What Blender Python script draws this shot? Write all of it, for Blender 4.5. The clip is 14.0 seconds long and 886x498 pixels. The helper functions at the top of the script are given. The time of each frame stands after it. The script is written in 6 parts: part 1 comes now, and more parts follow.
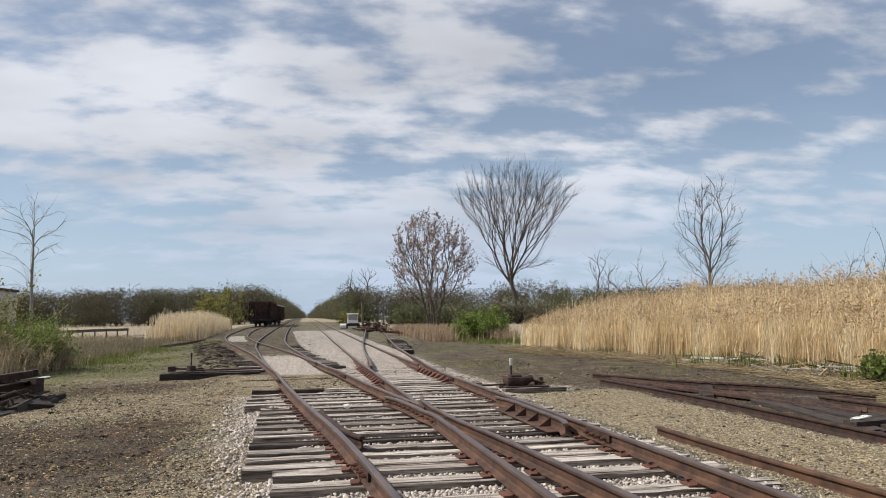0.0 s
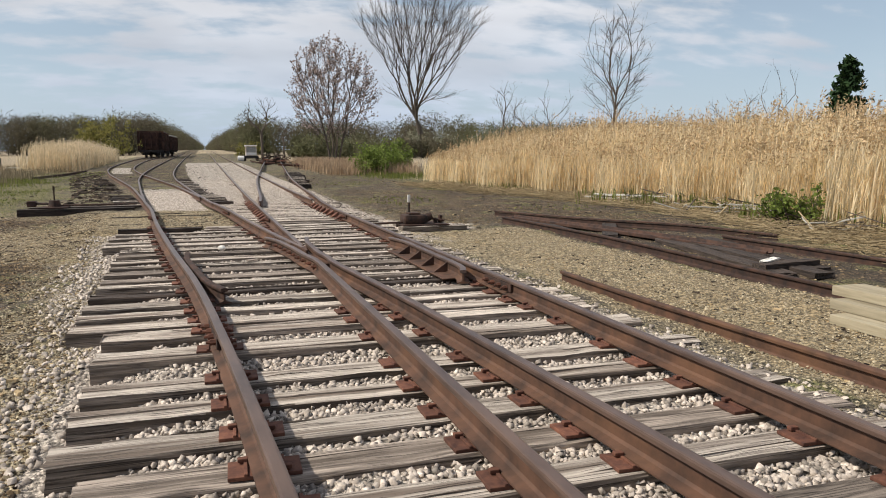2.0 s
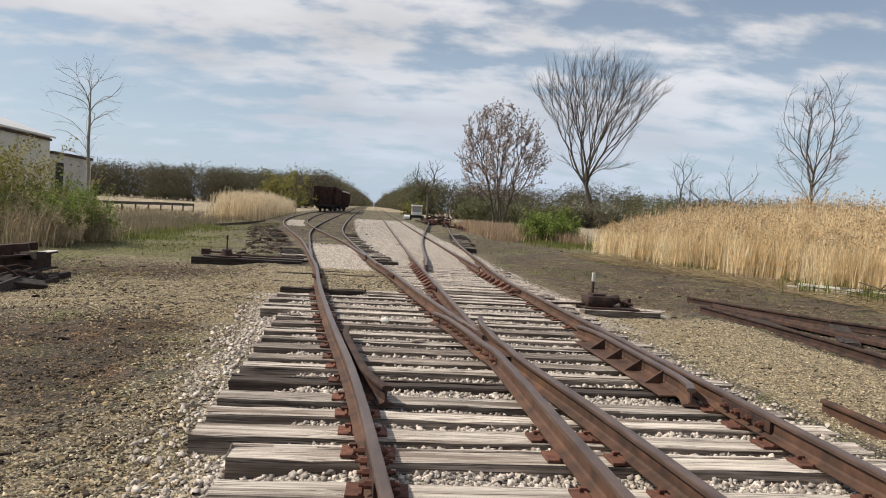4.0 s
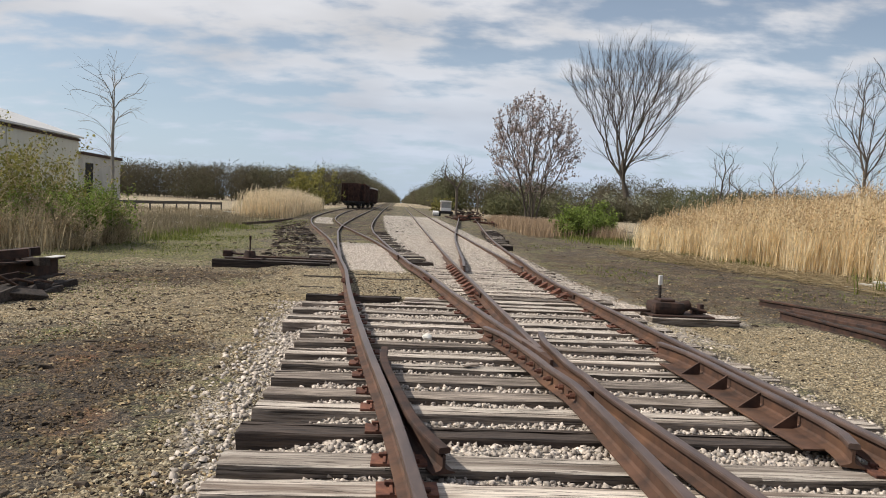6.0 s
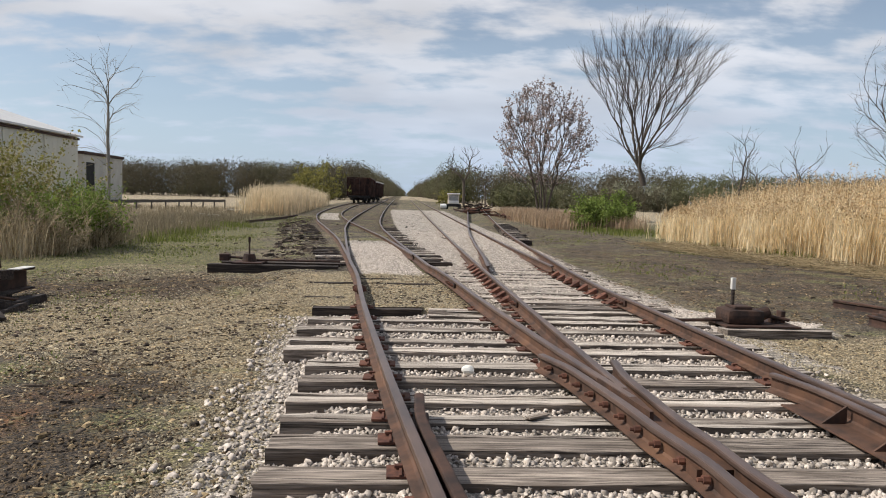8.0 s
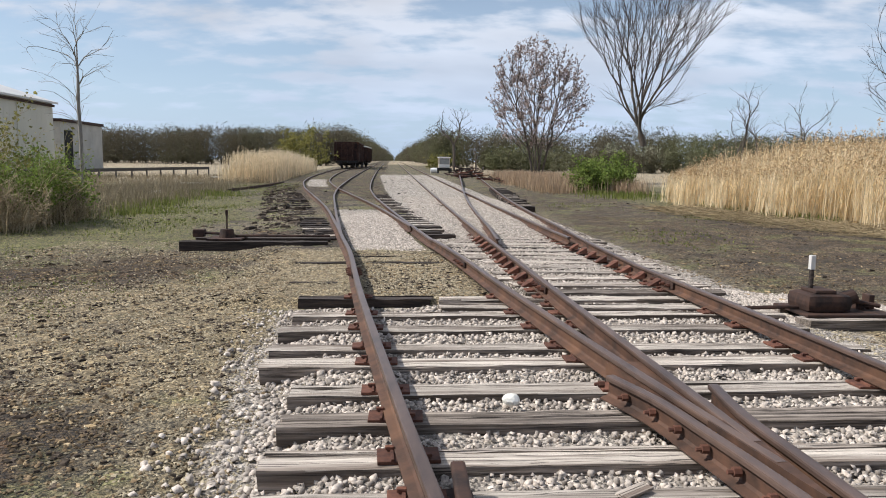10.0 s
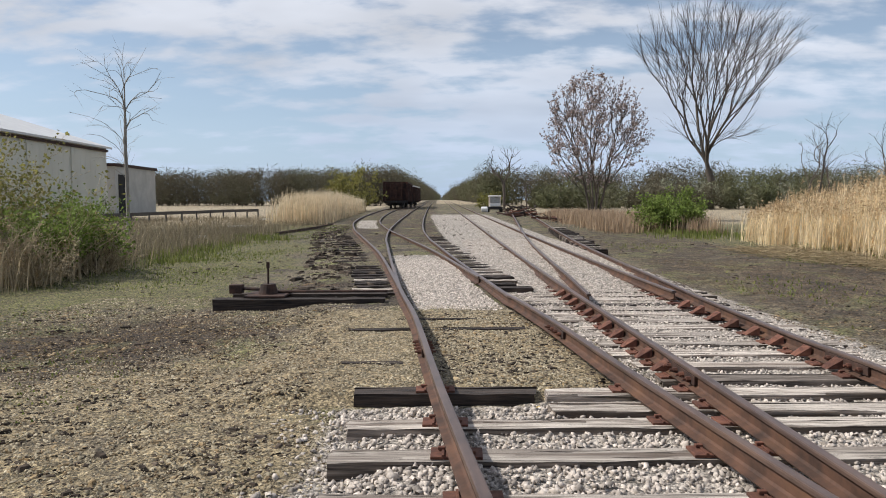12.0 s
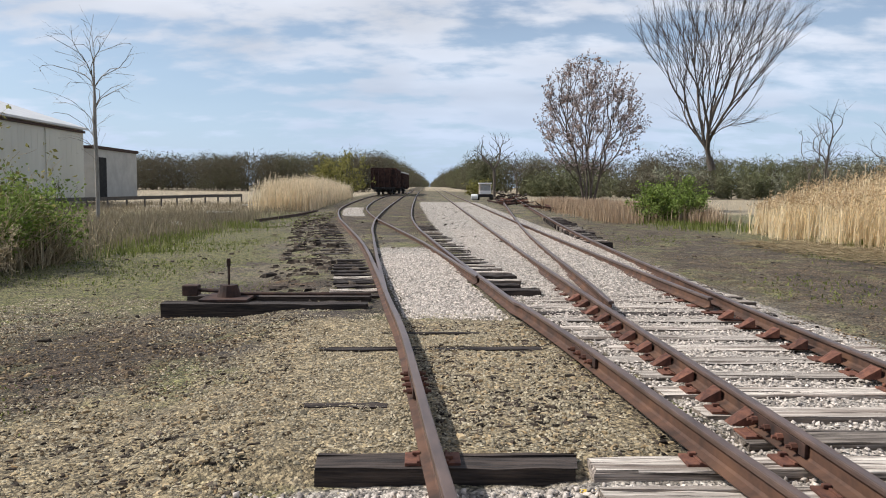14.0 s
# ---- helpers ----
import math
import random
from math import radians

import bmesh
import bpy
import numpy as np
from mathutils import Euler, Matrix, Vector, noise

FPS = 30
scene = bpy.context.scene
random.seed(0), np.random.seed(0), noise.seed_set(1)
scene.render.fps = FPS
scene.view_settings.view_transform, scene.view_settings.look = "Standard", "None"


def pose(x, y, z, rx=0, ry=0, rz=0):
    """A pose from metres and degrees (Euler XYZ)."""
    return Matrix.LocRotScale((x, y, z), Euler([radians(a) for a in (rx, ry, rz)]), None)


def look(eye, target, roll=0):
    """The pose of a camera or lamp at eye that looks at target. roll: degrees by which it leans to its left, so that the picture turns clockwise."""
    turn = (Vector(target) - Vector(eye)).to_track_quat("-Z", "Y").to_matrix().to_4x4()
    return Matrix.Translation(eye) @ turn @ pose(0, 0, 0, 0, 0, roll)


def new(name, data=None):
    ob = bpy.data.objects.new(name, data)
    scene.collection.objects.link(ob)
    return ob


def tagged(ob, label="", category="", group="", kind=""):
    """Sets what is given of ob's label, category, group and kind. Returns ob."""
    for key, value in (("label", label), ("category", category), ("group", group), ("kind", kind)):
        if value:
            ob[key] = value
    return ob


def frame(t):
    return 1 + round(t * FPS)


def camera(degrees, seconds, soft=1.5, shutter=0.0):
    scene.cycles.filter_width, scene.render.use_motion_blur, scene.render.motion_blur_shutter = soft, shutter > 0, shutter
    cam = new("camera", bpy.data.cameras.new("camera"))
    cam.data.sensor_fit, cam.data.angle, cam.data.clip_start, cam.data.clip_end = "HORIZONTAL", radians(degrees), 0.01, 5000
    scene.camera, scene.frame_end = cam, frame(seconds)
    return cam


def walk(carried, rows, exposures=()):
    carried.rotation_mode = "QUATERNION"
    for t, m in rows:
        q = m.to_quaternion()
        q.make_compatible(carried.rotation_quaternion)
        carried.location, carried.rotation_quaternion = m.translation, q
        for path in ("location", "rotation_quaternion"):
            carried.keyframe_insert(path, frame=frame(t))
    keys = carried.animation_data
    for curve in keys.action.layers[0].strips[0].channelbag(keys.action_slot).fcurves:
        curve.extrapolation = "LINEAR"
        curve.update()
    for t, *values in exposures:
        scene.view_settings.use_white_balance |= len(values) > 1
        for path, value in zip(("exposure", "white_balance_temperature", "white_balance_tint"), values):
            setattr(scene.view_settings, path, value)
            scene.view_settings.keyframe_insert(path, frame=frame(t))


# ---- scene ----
cam = camera(62.0, 14.0, soft=1.0)

EXPOSURES = [(0, 0.05, 6500, 10), (1.2, 0.1, 6850, 10), (3, 0.1, 6850, 10), (7.5, 0.08, 6700, 10), (10, 0.2, 6300, 10), (11, 0.13, 6350, 10), (12.5, 0.1, 6350, 10), (13.5, 0.22, 6300, 10), (14, 0.22, 6300, 10)]
PATH = [
    (0, (-1.631, -2.647, 1.325), (-1.261, -0.691, 1.52), -0.8),
    (0.5, (-1.519, -2.375, 1.317), (-1.259, -0.402, 1.519), 0.5),
    (1, (-1.473, -2.192, 1.274), (-1.15, -0.22, 1.362), 1.3),
    (1.5, (-1.41, -1.813, 1.257), (-0.779, 0.077, 1.082), -0.2),
    (2, (-1.16, -1.461, 1.306), (-0.55, 0.427, 1.052), -0.1),
    (2.5, (-1.108, -1.081, 1.367), (-0.58, 0.841, 1.197), 1.2),
    (3, (-1.12, -0.723, 1.396), (-0.785, 1.246, 1.294), 2.2),
    (3.2, (-1.126, -0.545, 1.388), (-0.885, 1.439, 1.314), 3.0),
    (5.3, (-1.318, 1.008, 1.303), (-1.141, 2.996, 1.18), 3.3),
    (5.5, (-1.282, 1.121, 1.301), (-1.118, 3.111, 1.179), 2.9),
    (6, (-1.316, 1.541, 1.351), (-1.191, 3.534, 1.245), 2.7),
    (6.5, (-1.379, 1.937, 1.346), (-1.281, 3.932, 1.258), 2.2),
    (7, (-1.42, 2.38, 1.394), (-1.344, 4.376, 1.311), 1.8),
    (7.5, (-1.506, 2.803, 1.379), (-1.411, 4.798, 1.275), 1.6),
    (7.7, (-1.506, 2.975, 1.372), (-1.402, 4.969, 1.258), 1.7),
    (9.8, (-1.652, 4.755, 1.427), (-1.504, 6.738, 1.215), -0.1),
    (10, (-1.669, 4.927, 1.389), (-1.529, 6.91, 1.166), 0.7),
    (10.5, (-1.739, 5.46, 1.422), (-1.639, 7.446, 1.205), 0.7),
    (11, (-1.848, 5.941, 1.389), (-1.794, 7.932, 1.213), 0.6),
    (11.5, (-1.87, 6.522, 1.396), (-1.866, 8.518, 1.261), 0.5),
    (12, (-1.986, 7.022, 1.439), (-1.974, 9.018, 1.319), -0.1),
    (12.5, (-1.978, 7.437, 1.411), (-1.92, 9.43, 1.259), -0.6),
    (13, (-2.003, 7.908, 1.413), (-1.927, 9.899, 1.239), -0.5),
    (13.5, (-2.018, 8.342, 1.425), (-1.949, 10.333, 1.251), 0.0),
    (14, (-2.055, 8.786, 1.45), (-2.01, 10.78, 1.295), 0.5),
]
walk(cam, [(t, look(eye, target, roll)) for t, eye, target, roll in PATH], EXPOSURES)

# ---- light ----
SUN_ELEVATION, SUN_AZIMUTH = radians(46), radians(-84)  # azimuth from +y towards +x
world = bpy.data.worlds.new("sky")
scene.world = world
world.use_nodes = True


def build_sky():
    nt = world.node_tree
    nd, ln = nt.nodes, nt.links
    nd.clear()
    out = nd.new("ShaderNodeOutputWorld")
    bg = nd.new("ShaderNodeBackground")
    bg.inputs["Strength"].default_value = 0.1
    sky = nd.new("ShaderNodeTexSky")
    sky.sky_type = 'NISHITA'
    sky.sun_disc = False
    sky.sun_elevation = SUN_ELEVATION
    sky.sun_rotation = SUN_AZIMUTH
    sky.air_density = 1.0
    sky.dust_density = 0.7
    tc = nd.new("ShaderNodeTexCoord")
    sep = nd.new("ShaderNodeSeparateXYZ")
    ln.new(tc.outputs["Generated"], sep.inputs[0])
    zc = nd.new("ShaderNodeMath"); zc.operation = 'MAXIMUM'; zc.inputs[1].default_value = 0.0
    ln.new(sep.outputs["Z"], zc.inputs[0])
    za = nd.new("ShaderNodeMath"); za.operation = 'ADD'; za.inputs[1].default_value = 0.24
    ln.new(zc.outputs[0], za.inputs[0])
    dx = nd.new("ShaderNodeMath"); dx.operation = 'DIVIDE'
    dy = nd.new("ShaderNodeMath"); dy.operation = 'DIVIDE'
    ln.new(sep.outputs["X"], dx.inputs[0]); ln.new(za.outputs[0], dx.inputs[1])
    ln.new(sep.outputs["Y"], dy.inputs[0]); ln.new(za.outputs[0], dy.inputs[1])
    com = nd.new("ShaderNodeCombineXYZ")
    ln.new(dx.outputs[0], com.inputs[0]); ln.new(dy.outputs[0], com.inputs[1])
    mp = nd.new("ShaderNodeMapping")
    mp.inputs["Location"].default_value = (3.1, 1.7, 0)
    mp.inputs["Rotation"].default_value = (0, 0, radians(20))
    mp.inputs["Scale"].default_value = (0.8, 1.25, 1)
    ln.new(com.outputs[0], mp.inputs[0])
    big = nd.new("ShaderNodeTexNoise"); big.inputs["Scale"].default_value = 0.62
    big.inputs["Detail"].default_value = 2; big.inputs["Roughness"].default_value = 0.5
    small = nd.new("ShaderNodeTexNoise"); small.inputs["Scale"].default_value = 5.4
    small.inputs["Detail"].default_value = 7; small.inputs["Roughness"].default_value = 0.52
    for n in (big, small):
        ln.new(mp.outputs[0], n.inputs["Vector"])
    ad = nd.new("ShaderNodeMath"); ad.operation = 'MULTIPLY_ADD'; ad.inputs[1].default_value = 0.78
    ln.new(small.outputs["Fac"], ad.inputs[0]); ln.new(big.outputs["Fac"], ad.inputs[2])
    cover = nd.new("ShaderNodeMapRange"); cover.interpolation_type = 'SMOOTHSTEP'
    cover.inputs["From Min"].default_value = 0.81; cover.inputs["From Max"].default_value = 1.02
    cover.inputs["To Min"].default_value = 0.16; cover.inputs["To Max"].default_value = 0.95
    ln.new(ad.outputs[0], cover.inputs["Value"])
    shade = nd.new("ShaderNodeTexNoise"); shade.inputs["Scale"].default_value = 1.5
    shade.inputs["Detail"].default_value = 4
    ln.new(mp.outputs[0], shade.inputs["Vector"])
    ramp = nd.new("ShaderNodeMapRange")
    ramp.inputs["From Min"].default_value = 0.35; ramp.inputs["From Max"].default_value = 0.68
    ramp.inputs["To Min"].default_value = 8.0; ramp.inputs["To Max"].default_value = 5.6
    ln.new(shade.outputs["Fac"], ramp.inputs["Value"])
    white = nd.new("ShaderNodeVectorMath"); white.operation = 'SCALE'
    white.inputs[0].default_value = (0.95, 0.98, 1.06)
    ln.new(ramp.outputs[0], white.inputs["Scale"])
    mix = nd.new("ShaderNodeMix"); mix.data_type = 'RGBA'
    ln.new(cover.outputs[0], mix.inputs["Factor"])
    ln.new(sky.outputs[0], mix.inputs["A"]); ln.new(white.outputs[0], mix.inputs["B"])
    haze = nd.new("ShaderNodeMapRange")
    haze.inputs["From Min"].default_value = 0.0; haze.inputs["From Max"].default_value = 0.22
    haze.inputs["To Min"].default_value = 0.8; haze.inputs["To Max"].default_value = 0.0
    ln.new(zc.outputs[0], haze.inputs["Value"])
    mix2 = nd.new("ShaderNodeMix"); mix2.data_type = 'RGBA'
    ln.new(haze.outputs[0], mix2.inputs["Factor"])
    ln.new(mix.outputs["Result"], mix2.inputs["A"])
    mix2.inputs["B"].default_value = (4.1, 5.5, 7.6, 1)
    ln.new(mix2.outputs["Result"], bg.inputs["Color"])
    ln.new(bg.outputs[0], out.inputs[0])


build_sky()
sun_data = bpy.data.lights.new("sun", 'SUN')
sun_data.energy, sun_data.angle, sun_data.color = 4.6, radians(1.5), (1.0, 0.95, 0.87)
sun = new("sun", sun_data)
sun_dir = Vector((math.cos(SUN_ELEVATION) * math.sin(SUN_AZIMUTH), math.cos(SUN_ELEVATION) * math.cos(SUN_AZIMUTH), math.sin(SUN_ELEVATION)))
sun.matrix_world = look(sun_dir * 50, (0, 0, 0))


# ---- materials ----
def material(name, c1, c2, scale=(1, 1, 1), detail=6.0, rough=0.8, metal=0.0, bump=0.3, bump_scale=30.0, dist=0.01,
             c3=None, s3=1.0, lo3=0.5, hi3=0.7, island=0.0, per_object=0.0, coords="Object", freq=4.0, translucent=0.0, lo=0.35, hi=0.65, crack=0.0):
    m = bpy.data.materials.new(name)
    m.use_nodes = True
    nt = m.node_tree
    nd, ln = nt.nodes, nt.links
    bsdf = nd["Principled BSDF"]
    bsdf.inputs["Roughness"].default_value = rough
    bsdf.inputs["Metallic"].default_value = metal
    bsdf.inputs["Specular IOR Level"].default_value = 0.4 if bump else 0.12
    tc = nd.new("ShaderNodeTexCoord")
    mp = nd.new("ShaderNodeMapping")
    mp.inputs["Scale"].default_value = scale
    if per_object:
        info = nd.new("ShaderNodeObjectInfo")
        sh = nd.new("ShaderNodeVectorMath"); sh.operation = 'SCALE'; sh.inputs[0].default_value = (31.0, 17.0, 23.0)
        ln.new(info.outputs["Random"], sh.inputs["Scale"])
        ln.new(sh.outputs[0], mp.inputs["Location"])
    ln.new(tc.outputs[coords], mp.inputs[0])
    n1 = nd.new("ShaderNodeTexNoise"); n1.inputs["Scale"].default_value = freq; n1.inputs["Detail"].default_value = detail
    n1.inputs["Roughness"].default_value = 0.62
    ln.new(mp.outputs[0], n1.inputs["Vector"])
    r1 = nd.new("ShaderNodeMapRange"); r1.inputs["From Min"].default_value = lo; r1.inputs["From Max"].default_value = hi
    ln.new(n1.outputs["Fac"], r1.inputs["Value"])
    mx = nd.new("ShaderNodeMix"); mx.data_type = 'RGBA'
    mx.inputs["A"].default_value = (*c1, 1); mx.inputs["B"].default_value = (*c2, 1)
    ln.new(r1.outputs[0], mx.inputs["Factor"])
    col = mx.outputs["Result"]
    if c3:
        n3 = nd.new("ShaderNodeTexNoise"); n3.inputs["Scale"].default_value = s3; n3.inputs["Detail"].default_value = 5
        ln.new(mp.outputs[0], n3.inputs["Vector"])
        r3 = nd.new("ShaderNodeMapRange"); r3.inputs["From Min"].default_value = lo3; r3.inputs["From Max"].default_value = hi3
        ln.new(n3.outputs["Fac"], r3.inputs["Value"])
        m3 = nd.new("ShaderNodeMix"); m3.data_type = 'RGBA'; m3.inputs["B"].default_value = (*c3, 1)
        ln.new(r3.outputs[0], m3.inputs["Factor"]); ln.new(col, m3.inputs["A"])
        col = m3.outputs["Result"]
    if crack:
        mc = nd.new("ShaderNodeMapping"); mc.inputs["Scale"].default_value = (0.5, 5.5, 5.5)
        ln.new(mp.outputs[0], mc.inputs[0])
        nc = nd.new("ShaderNodeTexNoise"); nc.inputs["Scale"].default_value = 3.0; nc.inputs["Detail"].default_value = 3
        ln.new(mc.outputs[0], nc.inputs["Vector"])
        rc = nd.new("ShaderNodeMapRange"); rc.inputs["From Min"].default_value = 0.57; rc.inputs["From Max"].default_value = 0.63; rc.inputs["To Max"].default_value = crack
        ln.new(nc.outputs["Fac"], rc.inputs["Value"])
        xc = nd.new("ShaderNodeMix"); xc.data_type = 'RGBA'; xc.inputs["B"].default_value = (0.022, 0.017, 0.014, 1)
        ln.new(rc.outputs[0], xc.inputs["Factor"]); ln.new(col, xc.inputs["A"])
        col = xc.outputs["Result"]
    for amount, kind in ((island, "island"), (per_object, "object")):
        if amount:
            if kind == "island":
                src = nd.new("ShaderNodeNewGeometry").outputs["Random Per Island"]
            else:
                src = info.outputs["Random"]
            rr = nd.new("ShaderNodeMapRange"); rr.inputs["To Min"].default_value = 1 - amount; rr.inputs["To Max"].default_value = 1 + amount
            ln.new(src, rr.inputs["Value"])
            mul = nd.new("ShaderNodeVectorMath"); mul.operation = 'SCALE'
            ln.new(col, mul.inputs[0]); ln.new(rr.outputs[0], mul.inputs["Scale"])
            col = mul.outputs[0]
    ln.new(col, bsdf.inputs["Base Color"])
    if bump:
        nb = nd.new("ShaderNodeTexNoise"); nb.inputs["Scale"].default_value = bump_scale; nb.inputs["Detail"].default_value = 6
        ln.new(mp.outputs[0], nb.inputs["Vector"])
        bp = nd.new("ShaderNodeBump"); bp.inputs["Strength"].default_value = bump; bp.inputs["Distance"].default_value = dist
        ln.new(nb.outputs["Fac"], bp.inputs["Height"]); ln.new(bp.outputs[0], bsdf.inputs["Normal"])
    if translucent:
        tr = nd.new("ShaderNodeBsdfTranslucent"); ln.new(col, tr.inputs["Color"])
        ms = nd.new("ShaderNodeMixShader"); ms.inputs[0].default_value = translucent
        ln.new(bsdf.outputs[0], ms.inputs[1]); ln.new(tr.outputs[0], ms.inputs[2])
        ln.new(ms.outputs[0], nd["Material Output"].inputs["Surface"])
    return m


M_RUST = material("rusted_rail_steel", (0.042, 0.024, 0.017), (0.115, 0.058, 0.036), freq=6, rough=0.75, metal=0.1, bump=0.3, bump_scale=60, dist=0.002,
                  c3=(0.16, 0.08, 0.043), s3=2.2, lo3=0.52, hi3=0.8, coords="Object")
M_PLATE = material("rusted_tie_plate", (0.07, 0.028, 0.02), (0.16, 0.066, 0.04), freq=20, rough=0.85, bump=0.3, bump_scale=80, dist=0.002, per_object=0.3)
M_OLDIRON = material("dark_old_iron", (0.022, 0.014, 0.012), (0.075, 0.038, 0.026), freq=7, rough=0.8, metal=0.1, bump=0.3, bump_scale=50, dist=0.003, per_object=0.2)
M_RAILTOP = material("worn_rail_head", (0.066, 0.044, 0.036), (0.128, 0.084, 0.066), freq=9, scale=(1, 0.3, 1), rough=0.36, metal=0.15, bump=0.1, bump_scale=70, dist=0.0006, c3=(0.155, 0.095, 0.065), s3=2.0, lo3=0.55, hi3=0.8)
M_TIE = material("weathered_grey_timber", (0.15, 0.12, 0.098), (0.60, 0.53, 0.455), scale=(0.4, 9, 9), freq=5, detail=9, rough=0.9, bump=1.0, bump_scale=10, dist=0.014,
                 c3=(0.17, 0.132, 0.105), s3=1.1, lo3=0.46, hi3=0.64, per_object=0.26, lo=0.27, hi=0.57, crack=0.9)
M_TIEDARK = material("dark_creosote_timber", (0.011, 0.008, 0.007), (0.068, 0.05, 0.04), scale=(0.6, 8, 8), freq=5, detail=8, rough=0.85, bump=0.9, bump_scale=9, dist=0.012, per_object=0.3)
# tie flanks: less bleached than the tops, with their shade put into the colour
M_TIESIDE = material("shaded_tie_flank", (0.055, 0.043, 0.035), (0.40, 0.335, 0.28), scale=(0.5, 8, 8), freq=5, detail=9, rough=0.9, bump=0.9, bump_scale=9, dist=0.012, c3=(0.09, 0.07, 0.055), s3=1.2, lo3=0.47, hi3=0.66, per_object=0.45, crack=0.85)
M_LITTER = material("brown_leaf_litter", (0.15, 0.10, 0.05), (0.40, 0.31, 0.19), freq=9, rough=0.95, bump=0, island=0.6)
M_CHIP = material("dark_wood_chips", (0.02, 0.016, 0.013), (0.11, 0.085, 0.065), freq=8, rough=0.95, bump=0, island=0.6)
M_PALEBARK = material("pale_smooth_bark", (0.20, 0.18, 0.155), (0.32, 0.29, 0.255), scale=(4, 4, 1), freq=3, rough=0.9, bump=0.4, bump_scale=12, dist=0.01)
M_CLEANWHITE = material("sunlit_white_paint", (0.74, 0.72, 0.69), (0.82, 0.8, 0.78), freq=4, rough=0.5, bump=0)
M_BALLAST = material("pale_limestone_ballast", (0.29, 0.248, 0.21), (0.56, 0.492, 0.43), freq=30, rough=0.9, bump=0.2, bump_scale=90, dist=0.004, island=0.48)
M_GRAVEL = material("tan_mossy_gravel", (0.165, 0.135, 0.087), (0.405, 0.345, 0.24), freq=20, rough=0.95, bump=0.2, bump_scale=90, dist=0.003, island=0.55)
M_GRAVELDARK = material("dark_brown_gravel", (0.045, 0.031, 0.019), (0.20, 0.145, 0.088), freq=20, rough=0.95, bump=0, island=0.7)
M_REED = material("dry_golden_reed", (0.68, 0.545, 0.34), (0.90, 0.785, 0.56), freq=3, rough=0.8, bump=0, island=0.3, translucent=0.5)
M_PALEREED = material("pale_dry_reed", (0.58, 0.47, 0.31), (0.76, 0.65, 0.47), freq=3, rough=0.8, bump=0, island=0.25, translucent=0.4)
M_PLUME = material("dry_reed_plume", (0.40, 0.285, 0.16), (0.60, 0.46, 0.29), freq=3, rough=0.9, bump=0, island=0.3, translucent=0.3)
M_GRASS = material("spring_grass", (0.10, 0.13, 0.03), (0.21, 0.22, 0.068), freq=2, rough=0.8, bump=0, island=0.4, translucent=0.35)
M_STRAW = material("dead_straw", (0.28, 0.21, 0.12), (0.46, 0.37, 0.23), freq=3, rough=0.9, bump=0, island=0.35, translucent=0.2)
M_WEED = material("grey_brown_weeds", (0.17, 0.14, 0.095), (0.34, 0.285, 0.19), freq=2, rough=0.9, bump=0, island=0.4, translucent=0.2)
M_REDGRASS = material("reddish_dry_brush", (0.33, 0.23, 0.15), (0.46, 0.35, 0.24), freq=2, rough=0.9, bump=0, island=0.35, translucent=0.2)
M_BARK = material("grey_brown_bark", (0.075, 0.06, 0.048), (0.15, 0.125, 0.1), scale=(6, 6, 1.2), freq=4, rough=0.95, bump=0.8, bump_scale=12, dist=0.02)
M_TWIG = material("brown_twigs", (0.066, 0.053, 0.045), (0.115, 0.095, 0.08), freq=3, rough=0.95, bump=0, island=0.2)
M_BUD = material("reddish_leaf_buds", (0.30, 0.235, 0.215), (0.46, 0.38, 0.35), freq=2, rough=0.9, bump=0, island=0.4, translucent=0.3)
M_LEAF = material("fresh_green_leaves", (0.12, 0.175, 0.035), (0.25, 0.31, 0.085), freq=1.5, rough=0.7, bump=0, island=0.45, translucent=0.4)
M_OLIVE = material("olive_new_leaves", (0.17, 0.165, 0.045), (0.30, 0.275, 0.095), freq=1.5, rough=0.8, bump=0, island=0.45, translucent=0.4)
M_CONIFER = material("dark_conifer_needles", (0.012, 0.03, 0.012), (0.035, 0.065, 0.025), freq=2, rough=0.8, bump=0, island=0.4)
M_WOODS = material("bare_wood_twigs", (0.105, 0.093, 0.064), (0.16, 0.142, 0.098), freq=0.08, rough=0.95, bump=0, island=0.28, c3=(0.14, 0.145, 0.076), s3=0.05, lo3=0.46, hi3=0.64, translucent=0.2)
M_DEADSTEM = material("pale_dead_stems", (0.30, 0.235, 0.145), (0.52, 0.43, 0.29), freq=3, rough=0.9, bump=0, island=0.4)
M_BLOSSOM = material("pale_spring_blossom", (0.20, 0.205, 0.13), (0.33, 0.33, 0.25), freq=1, rough=0.9, bump=0, island=0.3, translucent=0.2)
M_WALL = material("beige_metal_siding", (0.50, 0.49, 0.42), (0.57, 0.56, 0.49), scale=(1, 1, 0.2), freq=0.8, rough=0.6, bump=0.15, bump_scale=3, dist=0.01, c3=(0.42, 0.40, 0.33), s3=0.4, lo3=0.55, hi3=0.8)
M_ROOF = material("pale_metal_roof", (0.52, 0.51, 0.49), (0.6, 0.59, 0.57), freq=0.6, rough=0.45, bump=0.1, bump_scale=3, dist=0.01)
M_GREYWALL = material("grey_block_wall", (0.36, 0.35, 0.32), (0.45, 0.44, 0.405), freq=0.7, rough=0.8, bump=0.2, bump_scale=6, dist=0.01)
M_DARK = material("dark_opening", (0.02, 0.02, 0.02), (0.035, 0.035, 0.035), freq=2, rough=0.8, bump=0)
